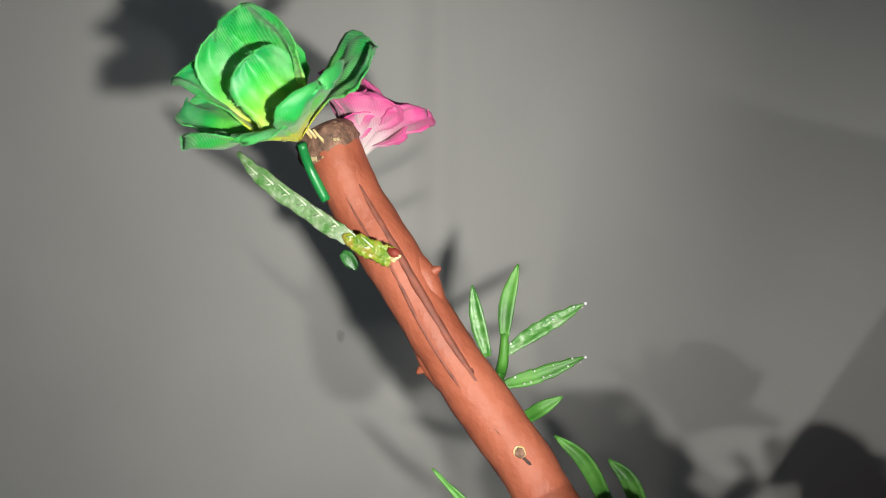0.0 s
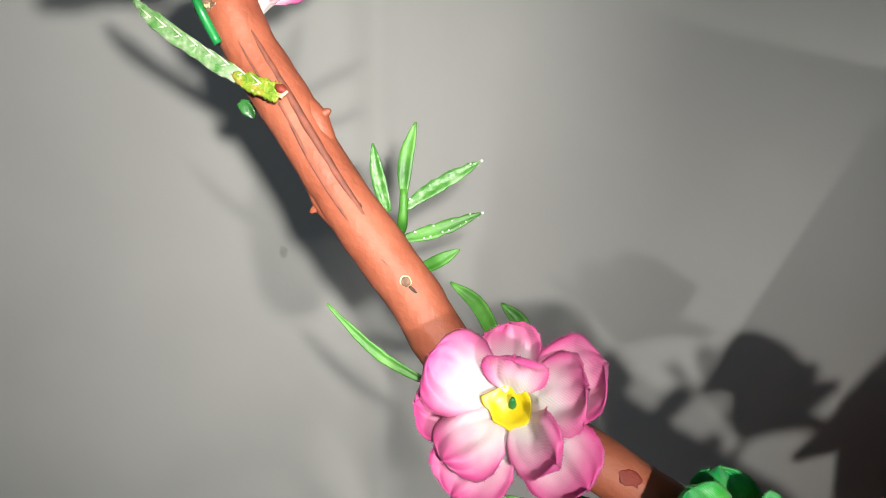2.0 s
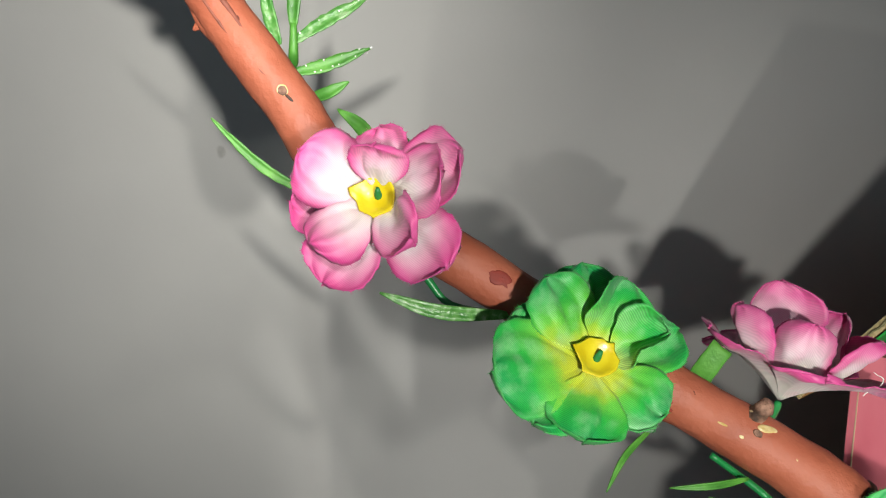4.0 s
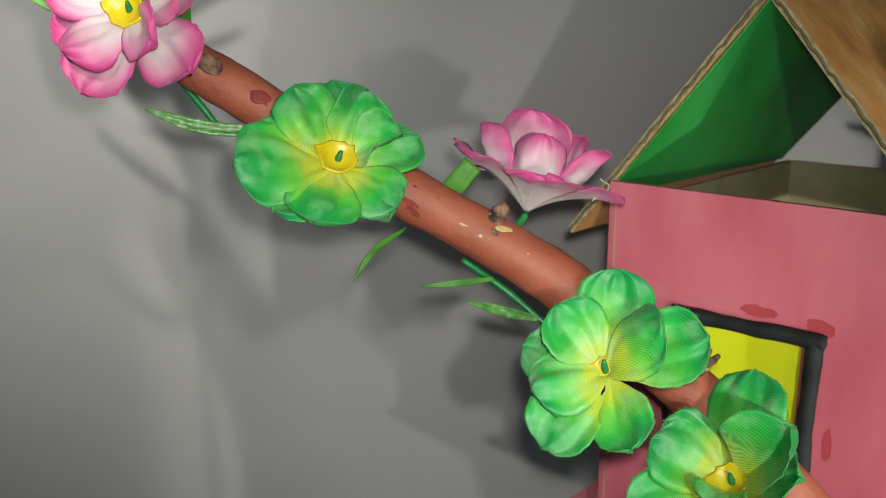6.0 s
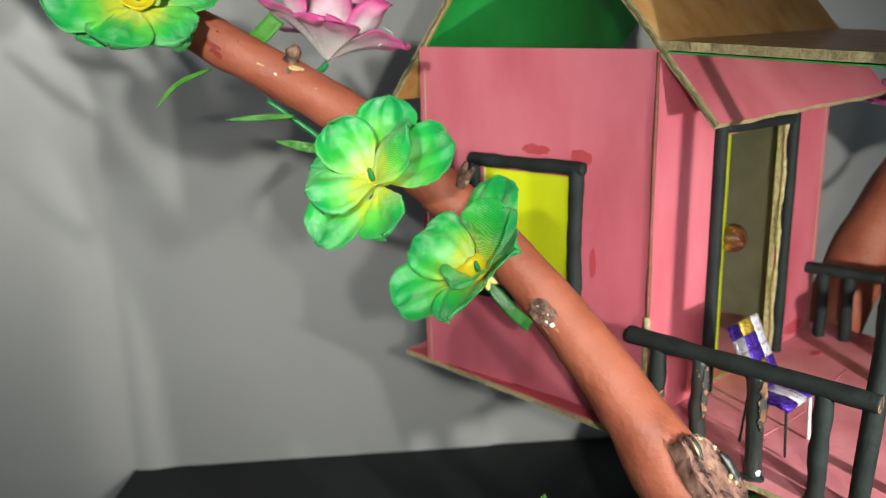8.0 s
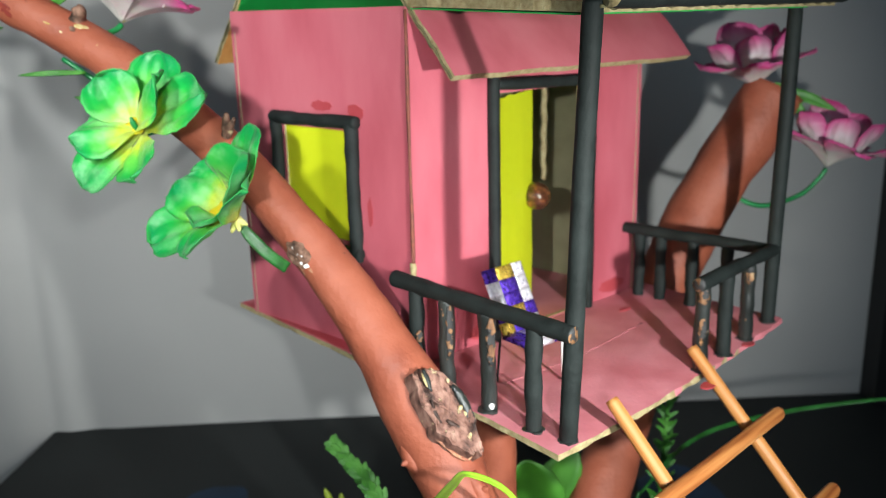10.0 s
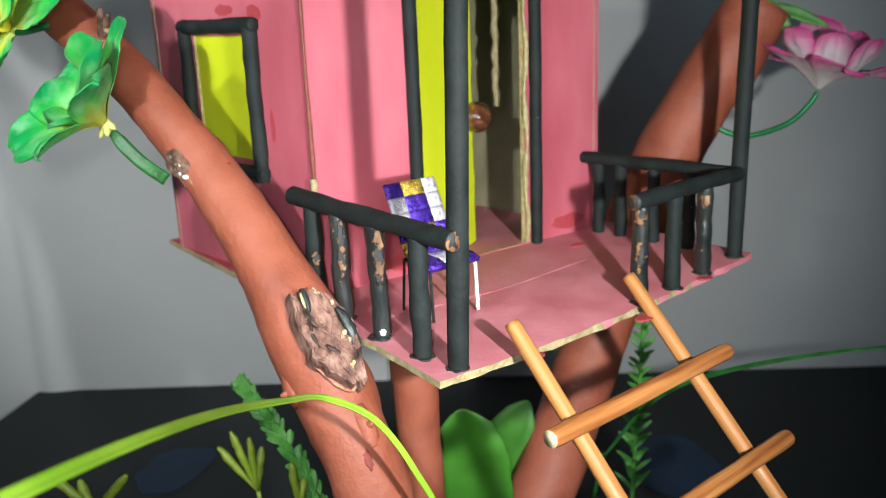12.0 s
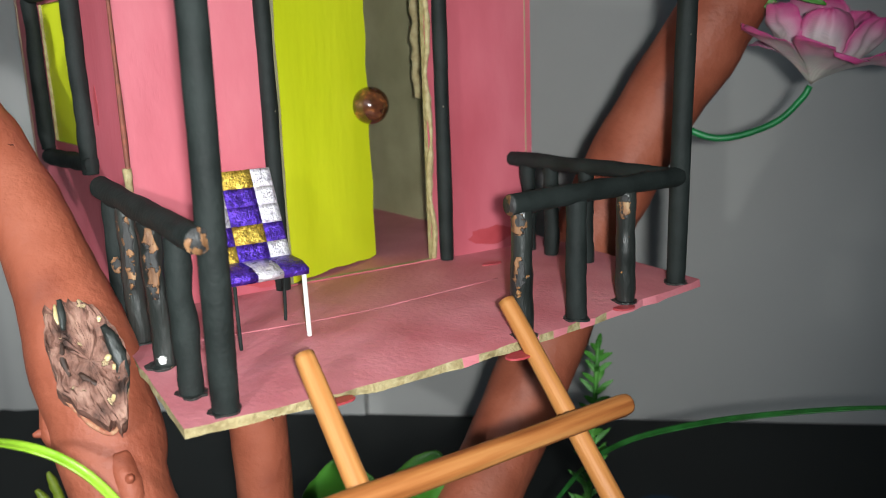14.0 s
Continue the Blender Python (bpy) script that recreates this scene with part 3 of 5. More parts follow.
part("roof_lining", board(*[v + nl * 0.0037 for v in (FOOT_L.lerp(RIDGE, 0.16) + RUN, FOOT_L.lerp(RIDGE, 0.19), RIDGE, RIDGE + RUN)], 0.0006, 0.0), GREEN_ROOF, house, "green painted roof underside", False)
FOLD = FOOT_R.lerp(RIDGE, 0.29)
part("roof_slab", board(FOLD, FOLD + RUN, RIDGE + RUN, RIDGE, 0.003, 0.0012, True, 12), [ORANGE_ROOF, KRAFT], house, "orange brown roof slab with brush streaks", False)
part("eave", board(FOOT_R, FOOT_R + RUN, FOLD + RUN, FOLD, 0.003, 0.0012, True, 12), [PINK, KRAFT], house, "pink painted eave with raw edges", False)
OUT = Vector((0.0630, -0.0670, -0.0035))
part("porch_roof", board(FOLD + OUT, FOLD + OUT + RUN, FOLD + RUN, FOLD, 0.0032, 0.0015, True, 14), [ORANGE_ROOF, KRAFT], house, "flat orange porch roof with raw edges", False)


part("porch_lining", board(*[v - Vector((0, 0, 0.0036)) for v in (FOLD + OUT * 0.9, FOLD + OUT * 0.9 + RUN * 0.97, FOLD + RUN * 0.97, FOLD)], 0.0005, 0.0004), GREEN_ROOF, house, "green painted porch ceiling", False)

# the wavy core that shows between the two skins of the cut cardboard
for p, q, n, off in ((FOLD + OUT, FOLD + OUT + RUN, 46, Vector((0.0004, -0.0004, -0.0016))), (FOOT_R, RIDGE, 40, None), (FOOT_L, RIDGE, 40, None)):
    if off is None:
        thick = (q - p).cross(RUN).normalized()
        off = (thick if thick.z < 0 else -thick) * 0.0015 - RUN.normalized() * 0.0003
    line = [p.lerp(q, k / n) + off + Vector((0, 0, 0.0005 * math.sin(k * 2.1) + 0.0004 * noise.noise((k * 0.7, p.x * 90, 2)))) for k in range(n + 1)]
    part("cardboard_core", tube([(*v, 0.00055 * (1 + 0.5 * noise.noise((k * 0.9, p.z * 70, 5)))) for k, v in enumerate(line)], 6, 2, 0.3, 500), CORE, house, "dark wavy core in the cut cardboard edge")


def stick(name, a, b, r, mat, parent, label="", sides=10, rough=0.05, bend=0.0, caps=None):
    a, b = Vector(a), Vector(b)
    pts = [(*(a.lerp(b, s) + Vector([noise.noise((a.x * 300 + c * 9, b.y * 300, s * 4)) for c in (0, 1, 2)]) * rough * r * 1.6 * math.sin(math.pi * s)), r * k * (1 + rough * noise.noise((a.x * 200, s * 9, b.z * 90)))) for s, k in ((0, 0.93), (0.03, 1), (0.2, 1.03), (0.35, 1.0), (0.5, 1.02), (0.65, 0.97), (0.8, 1.01), (0.97, 1), (1, 0.92))]
    return part(name, tube(pts, sides, 2, rough, 150, caps=caps), mat, parent, label)


part("corner_seam", tube([(*at(B, C, (C - B).length, z, 0.0003), 0.0007) for z in (FZ, 0.35, 0.4, WALL_TOP - 0.001)], 6, 4, 0.5, 300), GROOVE, house, "dark bare seam at the wall corner")
part("raw_corner", tube([(*at(B, C, (C - B).length, z, 0.0006), 0.0013) for z in (FZ, 0.322, 0.335, 0.346, 0.3545)], 7, 4, 0.4, 300), KRAFT, house, "bare cardboard at the foot of the wall corner")
# window in the side wall
window = part("window", board(at(B, C, 0.033, 0.3565, -0.001), at(B, C, 0.0765, 0.3565, -0.001), at(B, C, 0.0765, 0.4055, -0.001), at(B, C, 0.033, 0.4055, -0.001), 0.0012, 0), LIME, side_wall, "lime painted window panel", False)
for a, b in (((0.029, 0.408), (0.0835, 0.4085)), ((0.030, 0.352), (0.0825, 0.3535)), ((0.031, 0.3545), (0.0305, 0.407)), ((0.0798, 0.350), (0.0802, 0.408))):
    stick("frame_bar", at(B, C, a[0], a[1], 0.002), at(B, C, b[0], b[1], 0.002), 0.0028, BLACK_WOOD, side_wall, "black painted stick frame", 12, 0.16)
# door frame and door
for a, b in (((0.0435, FZ), (0.0435, 0.4255)), ((0.1065, FZ), (0.1065, 0.4235)), ((0.0455, 0.4215), (0.1045, 0.4195))):
    stick("door_frame", at(C, D, a[0], a[1], 0.002), at(C, D, b[0], b[1], 0.002), 0.0026, BLACK_WOOD, front_wall, "black painted stick door frame")
HINGE = at(C, D, 0.0478, 0, 0.0005)
leaf = (D - C).normalized()
leaf = (Matrix.Rotation(radians(24), 3, "Z") @ leaf) * 0.0435
door = part("door", board(HINGE + Vector((0, 0, FZ + 0.0008)), HINGE + leaf + Vector((0, 0, FZ + 0.0012)), HINGE + leaf + Vector((0, 0, 0.4155)), HINGE + Vector((0, 0, 0.4155)), 0.0024, 0.0012, True, 12), [LIME, INSIDE], house, "lime painted door standing ajar", False)
knob_at = HINGE + leaf * 0.93 + Vector((0, 0, 0.3665)) + Vector((leaf.y, -leaf.x, 0)).normalized() * 0.0035
bm = bmesh.new()
bmesh.ops.create_uvsphere(bm, u_segments=24, v_segments=16, radius=0.0066, matrix=Matrix.Translation(knob_at))
part("knob", bm, BEAD, door, "round amber bead knob")

part("raw_edge", tube([(*at(C, D, 0.1015 + 0.0008 * math.sin(k * 1.9), FZ + 0.001 + 0.0108 * k, 0.0012), 0.0009 + 0.0004 * math.sin(k * 2.7)) for k in range(11)], 8, 4, 0.4, 300), KRAFT, front_wall, "torn raw cardboard edge beside the doorway")
part("raw_edge", tube([(*at(C, D, 0.121 + 0.0007 * math.sin(k * 2.3), 0.366 + 0.0048 * k, -0.040), 0.0016 + 0.0006 * (k % 2)) for k in range(18)], 8, 3, 0.35, 300), KRAFT, front_wall, "ragged corrugated strip inside the house")

# porch posts and railings
stick("porch_beam", FOLD + OUT + Vector((0.0035, -0.002, 0.0015)), FOLD + OUT + RUN * 0.98 + Vector((0.0035, -0.002, 0.0015)), 0.0036, [BLACK_WOOD, KRAFT], house, "black painted stick beam", 12, 0.1, caps=1)
POST_L, POST_R = Vector((0.3335, 0.1765, 0)), Vector((0.4325, 0.2895, 0))
stick("porch_post", POST_L + Vector((0, 0, deck_z(*POST_L.xy) - 0.0003)), Vector((0.3385, 0.1715, FOLD.z - 0.003)), 0.0033, BLACK_WOOD, house, "tall black painted stick post", 12)
stick("porch_post", POST_R + Vector((0, 0, deck_z(*POST_R.xy) - 0.0003)), Vector((0.4345, 0.2905, FOLD.z - 0.003)), 0.0031, BLACK_WOOD, house, "tall black painted stick post", 12)


def railing(a, b, feet, r, label, chipped):
    ob = stick("railing", a, b, r, [BLACK_WOOD, BARE_WOOD], house, label, 14, 0.13, caps=1)
    for k, (s, lean) in enumerate(feet):
        top = Vector(a).lerp(Vector(b), s) - Vector((0, 0, r * 0.6))
        stick("baluster", (top.x + lean[0], top.y + lean[1], deck_z(top.x, top.y) - 0.0003), top, r * 0.98, BLACK_CHIPPED if k in chipped else BLACK_WOOD, ob, "", 12, 0.15)
    return ob


left_rail = railing((0.2690, 0.2315, 0.3495), (0.3345, 0.1705, 0.3488), [(0.14, (0, 0)), (0.33, (0, 0)), (0.56, (0.001, 0)), (0.81, (0.0, 0.0))], 0.0031, "black stick railing with chipped balusters", (1, 2))
railing((0.3711, 0.3351, 0.3440), (0.4335, 0.2890, 0.3440), [(0.14, (0, 0)), (0.29, (0, 0)), (0.5, (0, 0)), (0.72, (0, 0))], 0.0028, "black stick side railing", ())
front_rail = railing((0.3885, 0.2360, 0.3447), (0.4325, 0.2885, 0.3445), [(0.06, (0, 0)), (0.36, (0, 0)), (0.66, (0, 0))], 0.0030, "black stick front railing with chipped ends", (0, 2))



def bare_patch(foot, top, r, face, s0, s1, half, mat, label, seed, owner):
    """A strip where the black paint has come off a stick, following its round side."""
    a, b = Vector(foot), Vector(top)
    run = (b - a).normalized()
    f = Vector(face)
    f = (f - run * f.dot(run)).normalized()
    g = run.cross(f)
    grid = []
    for i in range(11):
        s = s0 + (s1 - s0) * i / 10
        end = math.sin(math.pi * min(max(0.06 + 0.88 * i / 10, 0), 1)) ** 0.5
        lo = -half * end * (1 + 0.8 * noise.noise((i * 0.8, seed, 1)))
        hi = half * end * (1 + 0.8 * noise.noise((i * 0.8, seed, 7)))
        grid.append([a.lerp(b, s) + (f * math.cos(w) + g * math.sin(w)) * r * 1.05 for w in [lo + (hi - lo) * j / 6 for j in range(7)]])
    return part("bare_patch", sheet(grid, 0.0005), mat, owner, label)


for foot, s0, s1, half, mat, seed in (((0.2906, 0.2114), 0.42, 0.96, 0.4, BARE_WOOD, 3), ((0.3062, 0.1973), 0.48, 0.97, 0.5, BARE_WOOD, 5), ((0.3062, 0.1973), 0.02, 0.08, 0.3, WHITE_STICK, 8), ((0.2782, 0.2230), 0.45, 0.58, 0.4, BARE_WOOD, 9)):
    bare_patch((*foot, FZ), (*foot, 0.3472), 0.0031, (0.35, -0.9, 0), s0, s1, half, mat, "bare wood under chipped paint" if mat is BARE_WOOD else "white glue at the foot", seed, left_rail)
for foot, s0, s1, half, seed in (((0.3911, 0.2391), 0.35, 0.62, 0.5, 11), ((0.3911, 0.2391), 0.8, 0.98, 0.7, 12), ((0.4175, 0.2706), 0.75, 0.97, 0.5, 13)):
    bare_patch((*foot, FZ), (*foot, 0.3430), 0.0030, (-0.1, -1, 0), s0, s1, half, BARE_WOOD, "bare wood under chipped paint", seed, front_rail)

# ---- ladder ----
ladder = empty("ladder", (0.47, 0.13, TABLE_Z), "varnished orange stick ladder leaning on the deck", "ladder")
STEP = Vector((0.0182, -0.0163, -0.0247))
TOP_L, TOP_R = Vector((0.3490, 0.1862, 0.3190)), Vector((0.3870, 0.2370, 0.3182))
for p, side in ((TOP_L, -1), (TOP_R, 1)):
    n = (p.z - TABLE_Z) / -STEP.z
    stick("side_rail", p, p + STEP * n, 0.0026, [LADDER_WOOD, STICK_END], ladder, "", 12, 0.04, caps=1)
RUNG_A, RUNG_B = Vector((0.3610, 0.1560, 0.2965)), Vector((0.4200, 0.2270, 0.2945))
for k in range(5):
    off = STEP * (0.97 * k)
    stick("rung", RUNG_A + off, RUNG_B + off, 0.0029, [RUNG_WOOD, STICK_END], ladder, "", 12, 0.04, caps=1)

# ---- chair on the porch ----
chair = empty("folding_chair", (0.318, 0.235, FZ), "small chair of purple, gold and silver foil", "chair")
CH = Vector((0.3035, 0.2250, 0))
cu, cv = Vector((0.70, 0.71, 0)), Vector((0.71, -0.70, 0))


def chair_point(u, v, z):
    return CH + cu * u + cv * v + Vector((0, 0, FZ + z))


def back_grid(u0, u1, s0, s1):
    return [[chair_point(u0 + (u1 - u0) * j / 4, 0.012 * (s0 + (s1 - s0) * i / 4), 0.0435 - 0.024 * (s0 + (s1 - s0) * i / 4)) for j in range(5)] for i in range(5)]


FOILS = {"p": FOIL_PURPLE, "g": FOIL_GOLD, "s": FOIL_SILVER}
for i, row in enumerate(("pgs", "sps", "sps", "pgp", "gps")):
    for j, c in enumerate(row):
        u = (0, 0.0065, 0.0155, 0.0213)
        part("back_patch", sheet(back_grid(u[j], u[j + 1], i / 5, (i + 1) / 5), 0.0011), FOILS[c], chair)
for j, c in enumerate("psp"):
    g = [[chair_point(0.0213 * (j + q / 3) / 3, 0.011 + 0.014 * k / 3, 0.0195 - 0.0012 * (k == 3)) for q in range(4)] for k in range(4)]
    part("seat_patch", sheet(g, 0.0018), FOILS[c], chair)
for u, v, lean, mat in ((0.001, 0.009, -0.002, BLACK_WOOD), (0.0203, 0.009, -0.002, BLACK_WOOD), (0.001, 0.0235, 0.001, BLACK_WOOD), (0.0203, 0.0235, 0.001, WHITE_STICK)):
    stick("leg", chair_point(u, v + lean, 0.0), chair_point(u, v, 0.019), 0.0007 if mat is WHITE_STICK else 0.0005, mat, chair, "thin white leg" if mat is WHITE_STICK else "thin dark leg", 8, 0)


# ---- flowers ----
def petal_grid(rng, length, wide, fuse, rise, bend, knee, cup, fold, twist, share, core=0.0004, rows=23, cols=21, fray=0.00025):
    """Points of one lobe of a die-cut satin disc, growing along +x from the axis (+z): joined to its neighbours up to fuse, then round and free.
    It rises by rise degrees at first and by bend past knee; cup hollows it towards the axis (negative rolls its sides back), fold (radians) creases it lengthwise and lifts
    its left (+) or right (-) half, twist tips it sideways."""
    grid = []
    x, z, before = core, 0.0, 0.0
    phase, way = rng.uniform(0, 60), -1 if fold < 0 else 1
    folds, crease = rng.uniform(0.4, 1.0), rng.uniform(-0.1, 0.15)
    dent, lean = rng.uniform(-0.08, 0.08), rng.uniform(-0.12, 0.12)
    tip_curl, side_curl = rng.uniform(-0.6, 1.0), (rng.uniform(-0.7, 1.0), rng.uniform(-0.7, 1.0))
    joint = None
    for i in range(rows):
        s = 1 - (1 - i / (rows - 1)) ** 1.6
        u = min(s / knee, 1.0)
        a = radians(rise + (bend - rise) * u * u * (3 - 2 * u))
        x, z = x + math.cos(a) * length * (s - before), z + math.sin(a) * length * (s - before)
        before = s
        q = max(0.0, (s - fuse) / (1 - fuse))
        if q <= 0:
            joint, k = max(x, 0.0005), 0.0
        else:
            k = min(q * 2.2, 1.0)
        row = []
        for j in range(cols):
            v = 2 * j / (cols - 1) - 1
            half = share[v > 0]
            w0, w1 = joint * half, length * wide / 2
            w = w0 + (w1 - w0) * math.sin(min(q / 0.5, 1.0) * math.pi / 2) if q < 0.5 else w1 * math.sqrt(max(1 - ((q - 0.5) / 0.5) ** 3.2, 0.0)) + 0.0002
            turn = v * half if q <= 0 else v * min(half, w / joint)
            arc = (x if q <= 0 else joint) * (1 - math.cos(turn)) * (1 - k * 0.6)
            roll = 0.001 + cup * k
            over = max(0.0, v * way - crease) if fold and q > 0 else 0.0
            flat_v = v - way * over
            lift = w * ((1 - math.cos(roll * flat_v)) / roll + k * twist * v * s + s * dent * max(0, 0.3 - abs(v)) * 3.3 + over * math.sin(abs(fold) * k))
            across = x * math.sin(turn) if q <= 0 else w * (math.sin(roll * flat_v) / roll + way * over * math.cos(fold * k))
            across += lean * q * length * 0.3
            ruffle = min(s * 2, 1) * folds * (abs(math.sin(2.6 * v + phase)) - 0.6) * 0.0012 + k * 0.0008 * (abs(math.sin(6 * v + phase * 2 + 1.5 * s)) - 0.6) + k * (0.0022 * noise.noise((s * 2.4 + phase, v * 1.5, phase * 3)) + 0.0006 * noise.noise((s * 6 + phase, v * 4, phase * 7)))
            ruffle += 0.005 * tip_curl * max(0.0, q - 0.7) + 0.0034 * k * side_curl[v > 0] * max(0.0, abs(v) - 0.6)
            jit = fray if q > 0.1 and (i >= rows - 2 or j in (0, cols - 1)) else 0
            row.append((x - arc - math.sin(a) * (lift + ruffle) + rng.uniform(-jit, jit), across + rng.uniform(-jit, jit), z + math.cos(a) * (lift + ruffle) + rng.uniform(-jit, jit)))
        grid.append(row)
    return grid


def fringe(bm, grid, rng):
    """Loose threads round the cut rim of a petal."""
    rows, cols = len(grid), len(grid[0])
    path = [(i, 0) for i in range(rows // 3, rows)] + [(rows - 1, j) for j in range(1, cols - 1)] + [(i, cols - 1) for i in range(rows - 1, rows // 3, -1)]
    centre = Vector(grid[rows // 2][cols // 2])
    up = (Vector(grid[rows // 2][cols - 1]) - centre).cross(Vector(grid[rows - 1][cols // 2]) - centre).normalized()
    layer = bm.loops.layers.uv.active
    for (a, b), (c, d) in zip(path, path[1:]):
        p, q = Vector(grid[a][b]), Vector(grid[c][d])
        for k in range(3):
            o = p.lerp(q, rng.random())
            out = (o - centre).normalized()
            tip = o + (out + up * rng.uniform(-0.5, 0.5) + (q - p).normalized() * rng.uniform(-0.8, 0.8)) * rng.uniform(0.0003, 0.0009)
            side = (q - p).normalized() * 0.00008
            f = bm.faces.new([bm.verts.new(v) for v in (o - side - out * 0.0002, o + side - out * 0.0002, tip)])
            for loop in f.loops:
                loop[layer].uv = (0.97, 0.9)


def flower(place, axis, mat, label, group, seed, outer, inner, look_outer, look_inner, stem=None, throat=1.0, raised=0.0012, core=0.0004):
    """outer, inner: petals as (degrees round the axis, length in mm, then rise, bend, cup, fold, twist where they differ from the ring's);
    look_*: width/length, joined part, knee, rise, bend, cup, fold of the ring."""
    rng = random.Random(seed)
    z = Vector(axis).normalized()
    x = (Vector((1, 0, 0)) - z * z.x).normalized()
    turn = Matrix.Translation(place) @ Matrix((x, z.cross(x), z)).transposed().to_4x4()
    ob = empty("artificial_flower", place, label, "artificial flower", group)
    for petals, (wide, fuse, knee, *shape), lift in ((outer, look_outer, 0.0), (inner, look_inner, raised)):
        order = sorted(p[0] % 360 for p in petals)
        for number, (angle, length, *own) in enumerate(petals):
            k = order.index(angle % 360)
            share = (radians((order[k] - order[k - 1]) % 360) / 2, radians((order[(k + 1) % len(order)] - order[k]) % 360) / 2)
            rise, bend, cup, fold = list(own[:4]) + shape[len(own[:4]):]
            twist = own[4] if len(own) > 4 else rng.uniform(-0.28, 0.28)
            g = petal_grid(rng, length / 1000, wide * rng.uniform(0.96, 1.04), fuse, rise, bend + rng.uniform(-5, 5), knee, cup * rng.uniform(0.85, 1.15), fold, twist, share, 0.0004 if petals is outer else core)
            bm = sheet(g, 0.0003, True, fuse)
            fringe(bm, g, rng)
            bmesh.ops.transform(bm, matrix=turn @ Matrix.Translation((0, 0, lift + 0.0004 * (number % 2))) @ Matrix.Rotation(radians(angle), 4, "Z"), verts=bm.verts)
            part("petal", bm, mat, ob)
    # toothed yellow throat and a green stamen
    bm = bmesh.new()
    n, rings = 24, []
    for r, h, tooth in ((0.0012, 0.0004, 0), (0.0026, 0.0022, 0), (0.0047, 0.0062, 1), (0.0043, 0.0063, 1), (0.0035, 0.0054, 0.2), (0.0022, 0.0047, 0)):
        jag = [tooth * (0.5 * max(0.0, noise.noise((k * 0.9, seed * 7.3, 2))) + 0.4 * max(0.0, 1 - abs(k - 11) / 1.6)) for k in range(n)]
        rings.append([bm.verts.new((throat * r * math.cos(2 * math.pi * k / n) * (1 + jag[k]), throat * r * math.sin(2 * math.pi * k / n) * (1 + jag[k]), h * throat + 0.002 * jag[k])) for k in range(n)])
    for a, b in zip(rings, rings[1:]):
        for k in range(n):
            bm.faces.new((a[k], a[(k + 1) % n], b[(k + 1) % n], b[k]))
    bm.faces.new(rings[0])
    bm.faces.new(rings[-1])
    bmesh.ops.transform(bm, matrix=turn, verts=bm.verts)
    part("throat", bm, YELLOW, ob, "yellow plastic throat")
    bm = tube([(0, -0.0008, 0.002, 0.0009), (0.0003, 0.0004, 0.0055, 0.0011), (0.0007, 0.0018, 0.0076, 0.0005)], 8, 3, 0.1, 400)
    bmesh.ops.transform(bm, matrix=turn, verts=bm.verts)
    part("stamen", bm, STEM, ob, "green stamen")
    if stem:
        pts = [(*(Vector(place) - z * 0.001), 0.0012)] + [(*p, 0.0013) for p in stem]
        part("stem", tube(pts, 8, 5, 0.05, 200), STEM, ob, "green wire stem")
    return ob


G, P = "green satin flowers on the branch", "pink satin flowers on the branch"
FLAT = (0.72, 0.2, 0.9, 14, 4, 0.25, 0.0)
CUP = ([(-90, 31), (-18, 33), (54, 32), (126, 32), (202, 35)], [(-98, 20, 54, 82), (-28, 22, 40, 76), (-166, 22, 34, 70), (36, 24, 50, 84), (112, 28, 62, 88)], (0.8, 0.62, 0.95, 40, 10, 0.1, 0), (1.04, 0.03, 1.0, 54, 74, 0.95, 0))
flower((-0.0438, 0.2450, 0.6190), (-0.40, -0.45, 0.80), PETAL_GREEN, "green and yellow satin flower on the branch tip", G, 1,
       [(-95, 21, 44, 30), (-30, 26, 38, 28), (14, 30, 32, 20), (110, 26, 44, 34), (172, 29, 44, 36), (222, 27, 42, 28)], [(-32, 22, 72, 100), (58, 30, 74, 92), (122, 28, 68, 84, 0.4), (180, 27, 54, 60, 0.4, 0.7)], (0.84, 0.52, 0.8, 36, 16, 0.25, 0.0), (0.86, 0.08, 0.9, 52, 80, 0.55, 0.0),
       [(-0.0425, 0.249, 0.612), (-0.0385, 0.2495, 0.604)], 0.8, 0.003, 0.0045)
flower((-0.0402, 0.2755, 0.6085), (0.34, 0.0, 0.85), PETAL_PINK, "pink satin flower behind the branch tip", P, 2, [(k * 72 - 90, 29) for k in range(5)], [(k * 72 - 60, 22) for k in range(5)], (0.7, 0.6, 0.95, 72, 46, 0.1, 0.0), (0.8, 0.4, 0.9, 70, 62, -0.2, 0.4),
       [(-0.040, 0.2725, 0.6055), (-0.038, 0.264, 0.603)], 0.4)
flower((0.0408, 0.2350, 0.5140), (-0.12, -0.89, 0.38), PETAL_PINK, "open pink and white satin flower with yellow throat", P, 3,
       [(98, 21, 6, -8), (24, 27, 16, 22), (-44, 26.5, 10, 6), (-124, 26.5), (178, 25)], [(152, 25, 36, 22, -0.3), (78, 18, 52, 46), (14, 23, 42, 24, -0.5), (-46, 22, 46, 22, -0.6, 0.8), (-138, 23, 42, 16, -0.9)], (0.8, 0.26, 0.8, 8, 0, 0.3, 0), (0.88, 0.3, 0.9, 40, 22, -0.2, 0.0),
       [(0.041, 0.245, 0.5085)], 1.15)
